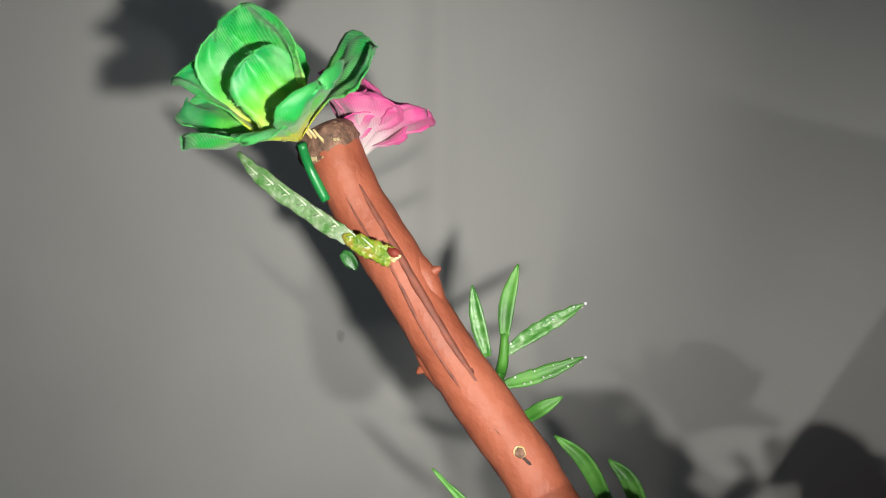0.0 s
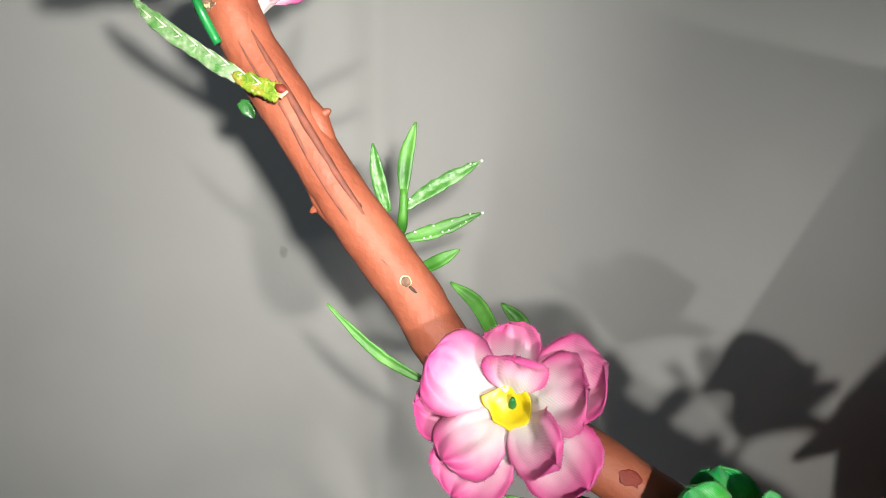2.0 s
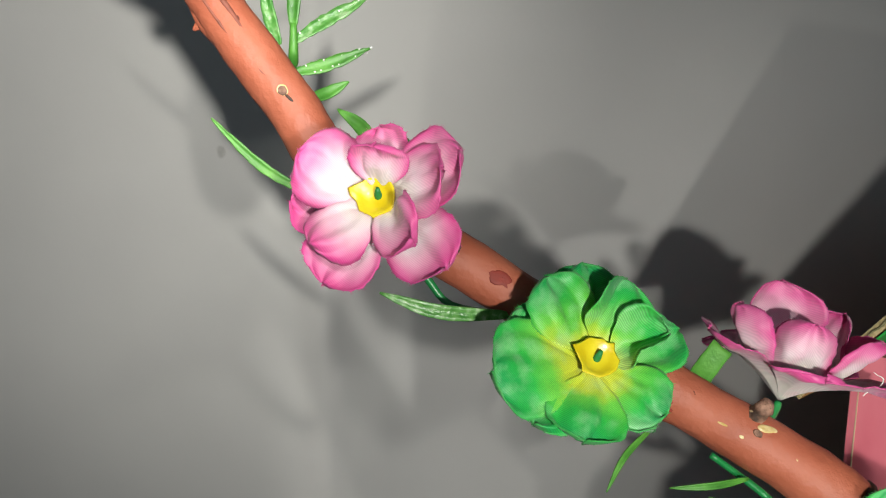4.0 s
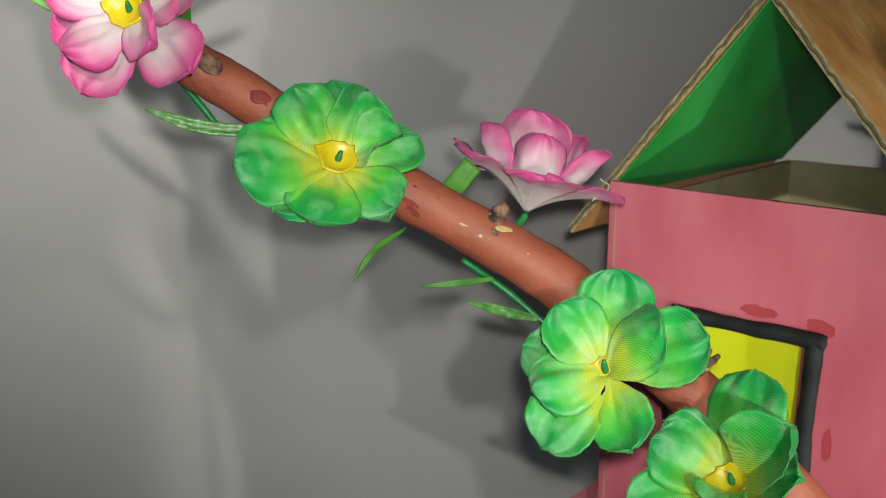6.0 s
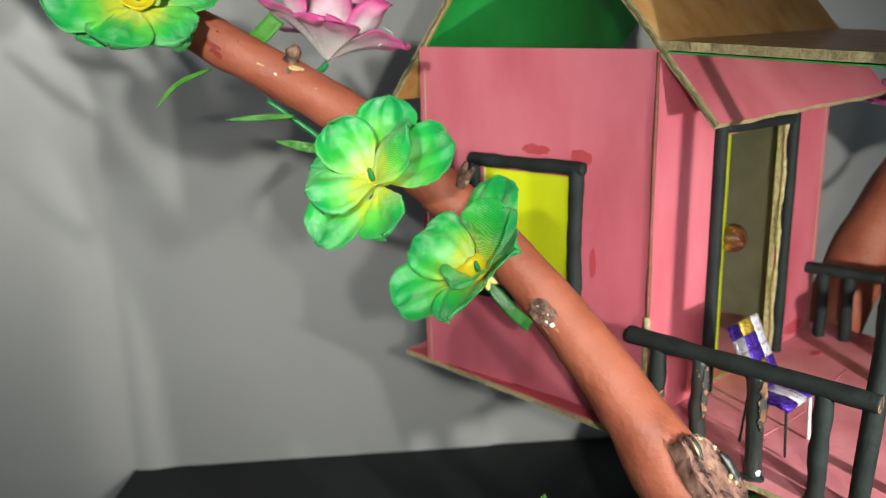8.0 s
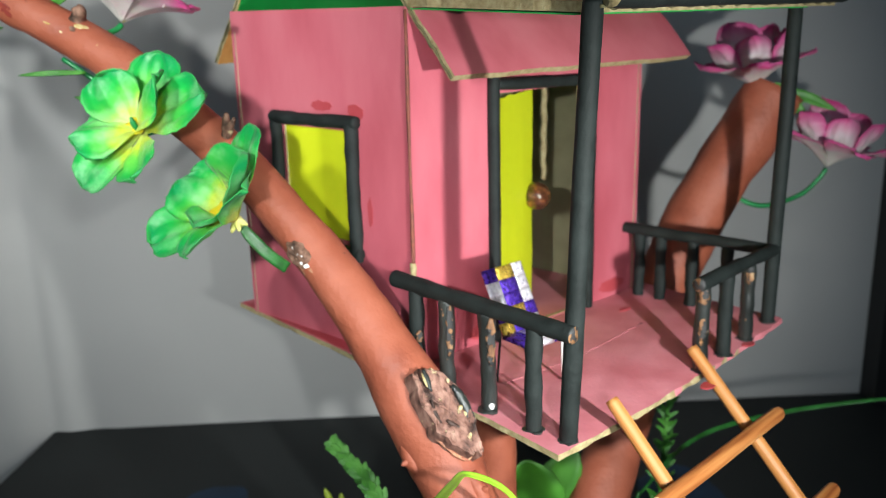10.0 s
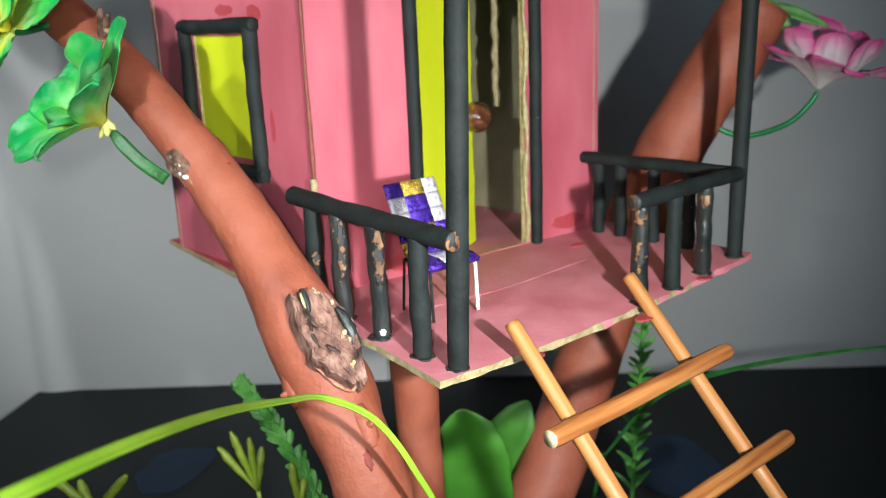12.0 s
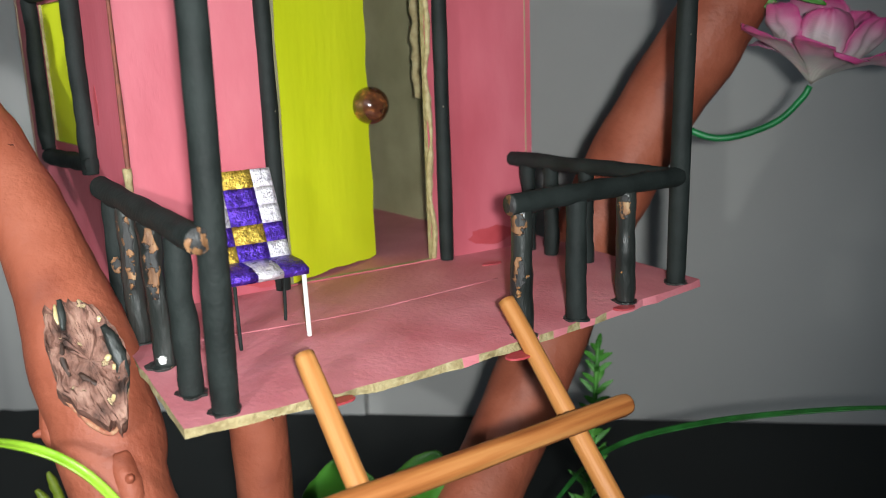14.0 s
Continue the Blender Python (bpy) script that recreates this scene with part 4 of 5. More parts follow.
flower((0.0960, 0.2340, 0.4700), (0.32, -0.70, 0.63), PETAL_GREEN, "open green satin flower with yellow throat", G, 4,
       [(95, 29), (28, 28), (-42, 23), (-128, 25), (162, 25)], [(74, 25, 30, 22, 0.2, 0.9), (128, 26, 26, 14, -0.2), (196, 31, 24, 10, -0.2), (-100, 25, 28, 10, -0.3), (-34, 23, 24, 6, 0.1), (20, 22, 34, 32, 0.5, -1.2)], FLAT, (0.84, 0.28, 0.8, 26, 16, 0.1, 0.0),
       [(0.094, 0.246, 0.4690), (0.094, 0.252, 0.4715)], 1.15)
upright = flower((0.1555, 0.2668, 0.4495), (0.26, 0.14, 0.94), PETAL_PINK, "pink and white satin flower standing upright", P, 5, *CUP,
       [(0.1535, 0.264, 0.4465), (0.149, 0.257, 0.444)], 0.6, 0.0075, 0.0100)
part("loose_thread", tube([(0.1790, 0.2590, 0.4620, 0.0002), (0.1800, 0.2590, 0.4612, 0.00015), (0.1818, 0.2590, 0.4600, 0.0002), (0.1808, 0.2590, 0.4575, 0.0002), (0.1775, 0.2585, 0.4560, 0.0002), (0.1765, 0.2585, 0.4548, 0.00015)], 6, 6), PETAL_PINK, upright, "frayed loose thread")
flower((0.1780, 0.2220, 0.4100), (-0.36, -0.72, 0.58), PETAL_GREEN, "green satin flower with curled petals", G, 6,
       [(78, 31), (12, 31), (-75, 26), (-132, 29.5), (160, 27)], [(122, 25, 44, 26, -0.3, 0.5), (24, 27, 54, 24, -0.9), (200, 25, 56, 24, -0.9)], FLAT, (0.86, 0.2, 0.8, 36, 20, 0.2, 0.0),
       [(0.180, 0.228, 0.4095), (0.188, 0.236, 0.412)], 0.75)
cupped = flower((0.2148, 0.2090, 0.3790), (-0.50, -0.50, 0.70), PETAL_GREEN, "green satin flower with folded petals", G, 7,
       [(62, 35, 36, 18), (128, 27, 42, 22), (200, 32, 40, 10, 0.5), (-108, 26, 46, 14, 0.5), (-22, 27, 44, 26)], [(142, 27, 46, 26, 0.2), (12, 30, 50, 32, 0.9, 0.9), (-112, 18, 60, 48, 0.5)], (0.72, 0.26, 0.95, 50, 14, 0.3, 0.0), (0.8, 0.2, 0.9, 52, 50, 0.4, 0.0),
       None, 1.1)
flower((0.4812, 0.3675, 0.3675), (0.2, 0.05, 0.9), PETAL_PINK, "pink and white satin flower on a green stem", P, 8, *CUP,
       [(0.478, 0.3675, 0.3615), (0.468, 0.3665, 0.3525), (0.448, 0.365, 0.3475), (0.428, 0.366, 0.3555)], 0.6, 0.0075, 0.0100)
flower((0.4440, 0.3740, 0.4090), (-0.15, 0.05, 0.92), PETAL_PINK, "pink satin flower at the branch end", P, 9, *CUP,
       [(0.447, 0.376, 0.404)], 0.6, 0.0075, 0.0100)


# ---- leaves ----
def leaf_blade(points, width, mat, parent, label="", fold=0.35, teeth=0.0, thick=0.0004, seed=0, droop=(0, 0, 1), even=False, grow=0.0):
    """A folded, tapering leaf along the points; droop: roughly the way its upper face looks."""
    rng = random.Random(seed)
    line = catmull(points, 7)
    grid = []
    for i, q in enumerate(line):
        s = i / (len(line) - 1)
        ahead = Vector(line[min(i + 1, len(line) - 1)] - line[max(i - 1, 0)]).normalized()
        side = ahead.cross(Vector(droop))
        side = side.normalized() if side.length > 1e-4 else ahead.orthogonal().normalized()
        up = side.cross(ahead)
        w = width * max(math.sin(math.pi * min(s * 0.86 + 0.12, 1)) ** 0.8, 0.05)
        if grow:
            w = width * (0.6 + grow * s * s)
        if even:
            w = width * min(1, 0.25 + 2.5 * s)
        row = []
        for j in range(5):
            v = j / 2 - 1
            jag = teeth * width * (rng.uniform(-0.5, 1)) if j in (0, 4) and 0 < i < len(line) - 1 else 0
            row.append(Vector(q) + side * v * (w / 2 + jag) + up * (abs(v) * w * 0.5 * fold))
        grid.append(row)
    return part("leaf", sheet(grid, thick), mat, parent, label)


def spray(place, label, group="leaf sprays on the branch"):
    return empty("leaf_spray", place, label, "artificial leaves", group)


CAM = (0.0, -1.0, 0.25)
leaf_blade([(0.2142, 0.2100, 0.3790), (0.2195, 0.2090, 0.3725), (0.2250, 0.2105, 0.3655), (0.2305, 0.2150, 0.3590)], 0.0044, LEAF_DARK, cupped, "flat dark green stem", 0.12, 0.0, 0.0008, 9, (0.5, -1.0, 0.2), True)
for k, (x, y, z) in enumerate(((0.2128, 0.2075, 0.3745), (0.2160, 0.2068, 0.3752), (0.2190, 0.2075, 0.3775))):
    part("frayed_base", tube([(0.2148, 0.2088, 0.3795, 0.0016), (*Vector((0.2148, 0.2088, 0.3795)).lerp(Vector((x, y, z)), 0.6), 0.0012), (x, y, z, 0.0004)], 7, 3, 0.4, 500), PETAL_TATTER, cupped, "pale yellow frayed foot of the petals")
sp = spray((0.0018, 0.268, 0.548), "green spray of narrow leaves with white glitter tips")
part("stem", tube([(0.0, 0.258, 0.5445, 0.0014), (0.0018, 0.286, 0.5481, 0.0018), (0.0034, 0.286, 0.5541, 0.0016), (0.0037, 0.286, 0.5625, 0.0011)], 8, 4), LEAF, sp)
leaf_blade([(-0.0009, 0.285, 0.5556), (-0.0042, 0.287, 0.5654), (-0.0062, 0.288, 0.5761)], 0.0042, LEAF_PALE, sp, "", 0.5, 0.05, droop=CAM)
leaf_blade([(0.0037, 0.286, 0.561), (0.0042, 0.288, 0.5715), (0.007, 0.289, 0.5826)], 0.0044, LEAF, sp, "", 0.4, 0.03, droop=CAM)
leaf_blade([(0.0038, 0.286, 0.5567), (0.0144, 0.291, 0.5636), (0.0265, 0.295, 0.5705)], 0.0042, LEAF_PALE, sp, "frosted leaf with glitter", 0.4, 0.12, droop=CAM)
leaf_blade([(0.0035, 0.286, 0.5469), (0.0132, 0.29, 0.5492), (0.027, 0.2935, 0.5546)], 0.0042, LEAF, sp, "", 0.4, 0.1, droop=CAM)
leaf_blade([(0.0071, 0.278, 0.5376), (0.0145, 0.285, 0.5406), (0.0209, 0.287, 0.5441)], 0.0040, LEAF, sp, "", 0.4, 0.03, droop=CAM)
for p in ((0.0266, 0.2945, 0.5706), (0.0271, 0.293, 0.5547)):
    bm = bmesh.new()
    bmesh.ops.create_icosphere(bm, subdivisions=2, radius=0.0005, matrix=Matrix.Translation(p))
    part("glitter_tip", bm, WHITE_STICK, sp, "white glitter tip")

rng = random.Random(8)
for a, b in (((0.0060, 0.2868, 0.5580), (0.0255, 0.2945, 0.5700)), ((0.0075, 0.2870, 0.5478), (0.0255, 0.2930, 0.5540))):
    for k in range(11):
        q = Vector(a).lerp(Vector(b), k / 10) + Vector((0.3, 0, -0.85) if k % 3 else (-0.3, 0, 0.85)) * rng.uniform(0.0014, 0.0024) * (1 - 0.05 * k)
        bm = bmesh.new()
        bmesh.ops.create_icosphere(bm, subdivisions=1, radius=rng.uniform(0.00022, 0.00042), matrix=Matrix.Translation(q))
        part("glitter", bm, WHITE_STICK, sp)

sp = spray((-0.028, 0.2475, 0.594), "frosted serrated leaf glued across the branch")
leaf_blade([(-0.0610, 0.249, 0.6156), (-0.0533, 0.247, 0.6089), (-0.0401, 0.246, 0.6002), (-0.0315, 0.2447, 0.5955)], 0.0040, STRAP, sp, "silvery crinkled blade", 0.25, 0.09, 0.0008, 3, CAM, True)
leaf_blade([(-0.0330, 0.2447, 0.5962), (-0.0283, 0.2443, 0.5940), (-0.0235, 0.2441, 0.5922), (-0.0205, 0.2441, 0.5914)], 0.0046, STRAP_END, sp, "yellow green end", 0.3, 0.1, 0.0009, 5, CAM, True)
for k in range(8):
    a = Vector((-0.0555, 0.2462, 0.6105)).lerp(Vector((-0.0235, 0.2432, 0.5925)), k / 7.5)
    for sgn in (-1, 1):
        part("vein", tube([(*(a + Vector((0.0004 * sgn, -0.0001, 0))), 0.00022), (*(a + Vector((-0.0022 - 0.0004 * sgn, 0.0, 0.0014 * sgn + 0.0012))), 0.00014)], 5, 1), LEAF_FROST, sp)
leaf_blade([(-0.0381, 0.262, 0.5888), (-0.0355, 0.262, 0.5867), (-0.0343, 0.262, 0.5843)], 0.004, LEAF_DARK, sp, "dark green leaf end", droop=CAM)
part("glue_drop", tube([(-0.0215, 0.2440, 0.5932, 0.0009), (-0.0200, 0.2438, 0.5925, 0.0013), (-0.0185, 0.2441, 0.5915, 0.0006)], 8, 3, 0.3, 400), BLOT, sp, "dark red tip of dried glue")
for k in range(4):
    part("glue_fleck", tube([(-0.0212 + 0.0004 * k, 0.2434, 0.5908 + 0.0005 * k, 0.0003), (-0.0198 + 0.0005 * k, 0.2434, 0.5904 + 0.0004 * k, 0.0004)], 5, 1, 0.3, 700), GLUE, sp, "shiny dried glue")

sp = spray((0.462, 0.372, 0.402), "bright green leaves at the end of the far branch")
leaf_blade([(0.4520, 0.372, 0.4100), (0.4600, 0.370, 0.4030), (0.4690, 0.368, 0.3930)], 0.0075, LEAF, sp, "", 0.3, 0.03, droop=CAM)
leaf_blade([(0.4540, 0.380, 0.4060), (0.4700, 0.376, 0.4030), (0.4860, 0.374, 0.3960)], 0.0060, LEAF, sp, "", 0.3, 0.03, droop=CAM)
sp = spray((0.0185, 0.252, 0.5121), "thin green leaves behind the pink flower")
leaf_blade([(0.0185, 0.252, 0.5121), (0.0056, 0.252, 0.5189), (-0.0021, 0.2515, 0.5252), (-0.0116, 0.251, 0.535)], 0.0028, LEAF, sp, "", 0.5, 0.08, droop=CAM)
leaf_blade([(0.0375, 0.262, 0.5159), (0.0284, 0.274, 0.5293), (0.0192, 0.277, 0.536)], 0.0046, LEAF, sp, "", 0.5, droop=CAM)
leaf_blade([(0.0466, 0.262, 0.5099), (0.041, 0.274, 0.5238), (0.0344, 0.277, 0.5301)], 0.005, LEAF, sp, "", 0.5, droop=CAM)

sp = spray((0.07, 0.25, 0.4792), "curved pale green leaf by the open green flower")
leaf_blade([(0.074, 0.25, 0.479), (0.0545, 0.243, 0.4816), (0.0383, 0.24, 0.4875)], 0.0042, LEAF_PALE, sp, "", 0.4, 0.03, droop=CAM)
part("stem", tube([(0.0414, 0.262, 0.4958, 0.001), (0.0491, 0.262, 0.4858, 0.0013), (0.0563, 0.261, 0.4784, 0.0011), (0.074, 0.256, 0.477, 0.001)], 8, 4), STEM, sp, "dark green wire stem")
sp = spray((0.13, 0.262, 0.4578), "small green leaf behind the branch")
leaf_blade([(0.1270, 0.2560, 0.4555), (0.1320, 0.2620, 0.4600), (0.1375, 0.2660, 0.4660)], 0.0068, LEAF, sp, "", 0.2, 0.02, 0.0005, 2, CAM, True)
sp = spray((0.1449, 0.256, 0.43), "spiky green leaves hanging below the branch")
leaf_blade([(0.1161, 0.246, 0.4488), (0.107, 0.235, 0.4442), (0.1015, 0.227, 0.437)], 0.0018, LEAF, sp, "", 0.6, droop=CAM)
leaf_blade([(0.1444, 0.252, 0.4304), (0.1329, 0.246, 0.4307), (0.1207, 0.244, 0.4303)], 0.0022, LEAF, sp, "", 0.6, droop=CAM)
leaf_blade([(0.159, 0.25, 0.4171), (0.1481, 0.254, 0.4183), (0.135, 0.259, 0.4202)], 0.0034, LEAF_PALE, sp, "", 0.4, 0.06, droop=CAM)
part("stem", tube([(0.134, 0.255, 0.436, 0.001), (0.1407, 0.256, 0.4308, 0.0011), (0.1499, 0.256, 0.4239, 0.0012), (0.163, 0.252, 0.4135, 0.0011), (0.172, 0.243, 0.4105, 0.001)], 8, 4), STEM, sp)


# ---- knots, scars and thorns on the branch ----
AXIS = catmull(MAIN, 8)


def on_trunk(p, lift=0.0):
    """The place on the trunk's skin nearest to p, and the way out from the axis and along it there."""
    k = min(range(1, len(AXIS) - 1), key=lambda n: (Vector(AXIS[n][:3]) - Vector(p)).length)
    q, run = Vector(AXIS[k][:3]), Vector(AXIS[k + 1][:3] - AXIS[k - 1][:3]).normalized()
    out = Vector(p) - q
    out = (out - run * out.dot(run)).normalized()
    return q + out * (AXIS[k][3] + lift) + run * (Vector(p) - q).dot(run), out, run


def scar(name, p, long, wide, high, mat, label, seed=0, turn=0.0, rim=0.0, ragged=0.13):
    """A lumpy oval knot or chip lying on the trunk's skin; rim lifts its edge into a ring."""
    place, out, run = on_trunk(p, -0.0002)
    run = Matrix.Rotation(radians(turn), 3, out) @ run
    side = out.cross(run)
    bm = bmesh.new()
    rows = []
    n = 36 if long > 0.02 else 20
    for r in (0.0, 0.2, 0.38, 0.55, 0.7, 0.82, 0.92, 1.0, 1.06):
        row = []
        for k in range(n):
            a = 2 * math.pi * k / n
            e = 1 + ragged * (noise.noise((math.cos(a) * 1.7 + seed, math.sin(a) * 1.7, seed * 3.1)) + 0.5 * noise.noise((math.cos(a) * 6 + seed, math.sin(a) * 6, seed)))
            lump = noise.noise((r * 3 * math.cos(a) + seed, r * 3 * math.sin(a), 5)) + 0.6 * noise.noise((r * 8 * math.cos(a), r * 8 * math.sin(a) + seed, 9))
            h = high * (1 - r**6) * (1 + 0.45 * lump) + rim * math.exp(-((r - 0.9) / 0.16) ** 2)
            row.append(bm.verts.new(place + run * (math.cos(a) * r * e * long / 2) + side * (math.sin(a) * r * e * wide / 2) + out * (h if r < 1.05 else -0.002)))
        rows.append(row)
    for a, b in zip(rows, rows[1:]):
        for k in range(n):
            bm.faces.new((a[k], a[(k + 1) % n], b[(k + 1) % n], b[k]))
    bmesh.ops.remove_doubles(bm, verts=bm.verts, dist=1e-6)
    return part(name, bm, mat, trunk, label)


def strip(name, pts, wide, mat, label):
    line = [on_trunk(p, -wide * 0.22)[0] for p in pts]
    n = len(line) - 1
    return part(name, tube([(*q, wide * max(math.sin(math.pi * (0.08 + 0.84 * k / n)), 0.2) / 2) for k, q in enumerate(line)], 8, 4, 0.15, 500), mat, trunk, label)


strip("groove", [(-0.0302, 0.2525, 0.6092), (-0.0265, 0.252, 0.6027), (-0.0211, 0.2505, 0.5938), (-0.0151, 0.249, 0.5843), (-0.0092, 0.248, 0.5748), (-0.0018, 0.247, 0.5639), (0.0062, 0.246, 0.5523)], 0.0026, GROOVE, "dark groove along the painted branch")
strip("groove", [(-0.0361, 0.2525, 0.6074), (-0.0302, 0.252, 0.5976), (-0.0226, 0.2505, 0.588), (-0.015, 0.249, 0.5742), (-0.0076, 0.248, 0.5632), (0.0012, 0.247, 0.5524), (0.0091, 0.246, 0.5445)], 0.0011, GROOVE, "fine crack along the painted branch")
scar("knot", (0.0116, 0.2447, 0.5434), 0.0034, 0.0030, 0.0002, GLUE, "pale ring of a small knot", 1, 0, 0.0003)
scar("knot", (0.0116, 0.2446, 0.5432), 0.0029, 0.0026, 0.0006, BARK, "brown middle of a small knot", 1, 0, 0.0003)
scar("knot", (0.0135, 0.2446, 0.5412), 0.0036, 0.0010, 0.0004, BARK_DARK, "dark chip", 2, 14)
scar("paint_fleck", (0.0150, 0.2447, 0.5392), 0.0011, 0.0008, 0.0003, GLUE, "pale fleck", 31)
scar("knot", (0.0576, 0.2470, 0.5012), 0.0085, 0.0062, 0.0006, BARK, "brown oval knot", 3, 0)
scar("knot", (0.0715, 0.2490, 0.4905), 0.0075, 0.0042, 0.0002, BLOT, "dark red paint blot", 4, 0, 0, 0.5)
scar("knot", (0.1441, 0.2474, 0.4465), 0.0028, 0.002, 0.0003, BARK, "small dark hole", 5, 0, 0.0004)
scar("paint_fleck", (0.1345, 0.2460, 0.4500), 0.0042, 0.0009, 0.0003, GLUE, "pale scratch", 6, 8)
scar("paint_fleck", (0.1475, 0.2470, 0.4483), 0.006, 0.0026, 0.0004, GLUE, "pale chipped patch", 7, 20)
scar("paint_fleck", (0.1547, 0.2475, 0.4389), 0.0014, 0.0012, 0.0003, GLUE, "pale fleck", 8)
scar("paint_fleck", (0.1400, 0.2470, 0.4462), 0.0015, 0.001, 0.0003, GLUE, "pale fleck", 9)
scar("knot", (0.2353, 0.2167, 0.3640), 0.0110, 0.0084, 0.0016, BARK, "rough brown knot", 10, 0, 0.0006, 0.3)
scar("bare_patch", (0.2385, 0.2150, 0.3580), 0.0115, 0.0050, 0.0002, PALE_WOOD, "pale bare patch under the knot", 11, 12, 0, 0.5)
for x, y, z in ((0.2338, 0.2150, 0.3668), (0.2352, 0.2135, 0.3645), (0.2368, 0.2130, 0.3640), (0.2362, 0.2128, 0.3610), (0.2380, 0.2125, 0.3600)):
    scar("glue_fleck", (x, y, z), 0.0022, 0.0015, 0.0016, WHITE_STICK, "white glue fleck on the knot", x * 900, 30)
scar("knot", (0.1195, 0.2470, 0.4555), 0.0095, 0.0045, 0.0002, BLOT, "dark red paint blot", 12, 0, 0, 0.6)
def chip(p, long, wide, high, mat, label, seed, turn):
    """A broken plate of bark standing off the trunk: steep ragged sides and a stepped, flaking top."""
    place, out, run = on_trunk(p, 0.0005)
    run = Matrix.Rotation(radians(turn), 3, out) @ run
    side = out.cross(run)
    bm = bmesh.new()
    rows, n = [], 56
    for r in (0.0, 0.15, 0.3, 0.42, 0.54, 0.65, 0.75, 0.84, 0.92, 0.97, 1.0, 1.01, 1.02):
        row = []
        for k in range(n):
            a = 2 * math.pi * k / n
            ca, sa = math.cos(a), math.sin(a)
            e = (abs(ca) ** 3 + abs(sa) ** 3) ** (-1 / 3) * (1 + 0.16 * noise.noise((ca * 2.4 + seed, sa * 2.4, seed * 3.1)) + 0.2 * noise.noise((ca * 6 + seed, sa * 6, seed)))
            u, v = ca * r * e, sa * r * e
            flake = math.floor(3.2 * (0.5 + 0.5 * noise.noise((u * 3.2 + seed, v * 1.7, 4)))) / 3.2
            h = high * (0.62 + 0.45 * flake + 0.14 * noise.noise((u * 11, v * 7, seed)) + 0.18 * u)
            row.append(bm.verts.new(place + run * (u * long / 2) + side * (v * wide / 2 * (1 - 0.5 * max(0, u) ** 1.5 - 0.3 * max(0, -u) ** 2) + 0.0012 * u) + out * (h if r <= 1.0 else h * 0.5 if r < 1.015 else -0.002)))
        rows.append(row)
    for a, b in zip(rows, rows[1:]):
        for k in range(n):
            bm.faces.new((a[k], a[(k + 1) % n], b[(k + 1) % n], b[k]))
    bmesh.ops.remove_doubles(bm, verts=bm.verts, dist=1e-6)
    part("bark_chip", bm, mat, trunk, label, False)
    side = side if side.x > 0 else -side
    return lambda u, v, h: place - run * (u * long / 2) + side * (v * wide / 2) + out * h


local = chip((0.2920, 0.1868, 0.3140), 0.0350, 0.0172, 0.0068, BARK_PINK, "raised broken plate of pinkish brown bark", 13, 0)


def bark_edge(name, pts, mat, label, flat=0.6):
    """A strip lying along the bark plate; pts: along, across, height in mm, radius in mm."""
    part(name, tube([(*local(u, v, h / 1000), r / 1000) for u, v, h, r in pts], 10, 4, 0.35, 500, flat), mat, trunk, label)


bark_edge("bark_edge", [(0.42, 0.62, 6.2, 0.8), (0.2, 0.74, 6.0, 1.7), (-0.1, 0.78, 5.4, 1.8), (-0.4, 0.72, 4.8, 1.5), (-0.7, 0.55, 4.2, 0.7)], BLACK_CHIPPED, "black painted edge of the bark plate")
bark_edge("bark_edge", [(0.96, -0.3, 6.6, 0.6), (0.75, -0.33, 6.9, 1.0), (0.5, -0.42, 6.4, 0.6)], BLACK_CHIPPED, "black paint in a crack of the bark plate")
bark_edge("bark_edge", [(0.9, -0.45, 6.9, 0.3), (0.72, -0.5, 7.0, 0.5), (0.6, -0.5, 6.6, 0.2)], GLUE, "pale splinter on the bark plate")
bark_edge("bark_edge", [(-0.30, -0.95, 1.0, 0.3), (-0.60, -0.66, 0.9, 0.5), (-0.88, -0.35, 0.8, 0.6), (-1.04, 0.05, 1.0, 0.5), (-0.85, 0.45, 1.4, 0.5), (-0.50, 0.80, 1.8, 0.3)], PALE_WOOD, "pale wood rim round the foot of the bark plate")
for u, v, r in ((-0.05, 0.45, 0.9), (-0.2, 0.55, 0.6), (0.55, 0.55, 0.6), (-0.62, 0.3, 0.4), (-0.75, 0.1, 0.3)):
    bark_edge("bark_fleck", [(u + 0.03, v, 5.6, r * 0.5), (u, v + 0.03, 5.9, r), (u - 0.05, v, 5.6, r * 0.5)], GLUE, "pale fleck on the bark plate")
for pts in ([(-0.15, -0.35, 5.6, 0.5), (-0.35, -0.1, 5.8, 0.9), (-0.5, 0.2, 5.2, 0.6)], [(-0.45, -0.3, 5.2, 0.5), (-0.62, -0.05, 5.2, 0.8), (-0.78, 0.15, 4.6, 0.4)], [(0.35, -0.55, 5.8, 0.4), (0.1, -0.65, 5.6, 0.8), (-0.15, -0.6, 5.2, 0.4)]):
    bark_edge("bark_flake", pts, BARK_DARK, "dark flake of the bark plate")
scar("paint_smear", (0.3065, 0.1700, 0.2820), 0.008, 0.003, 0.0002, BLOT, "dark red paint blot", 14, 0, 0, 0.6)
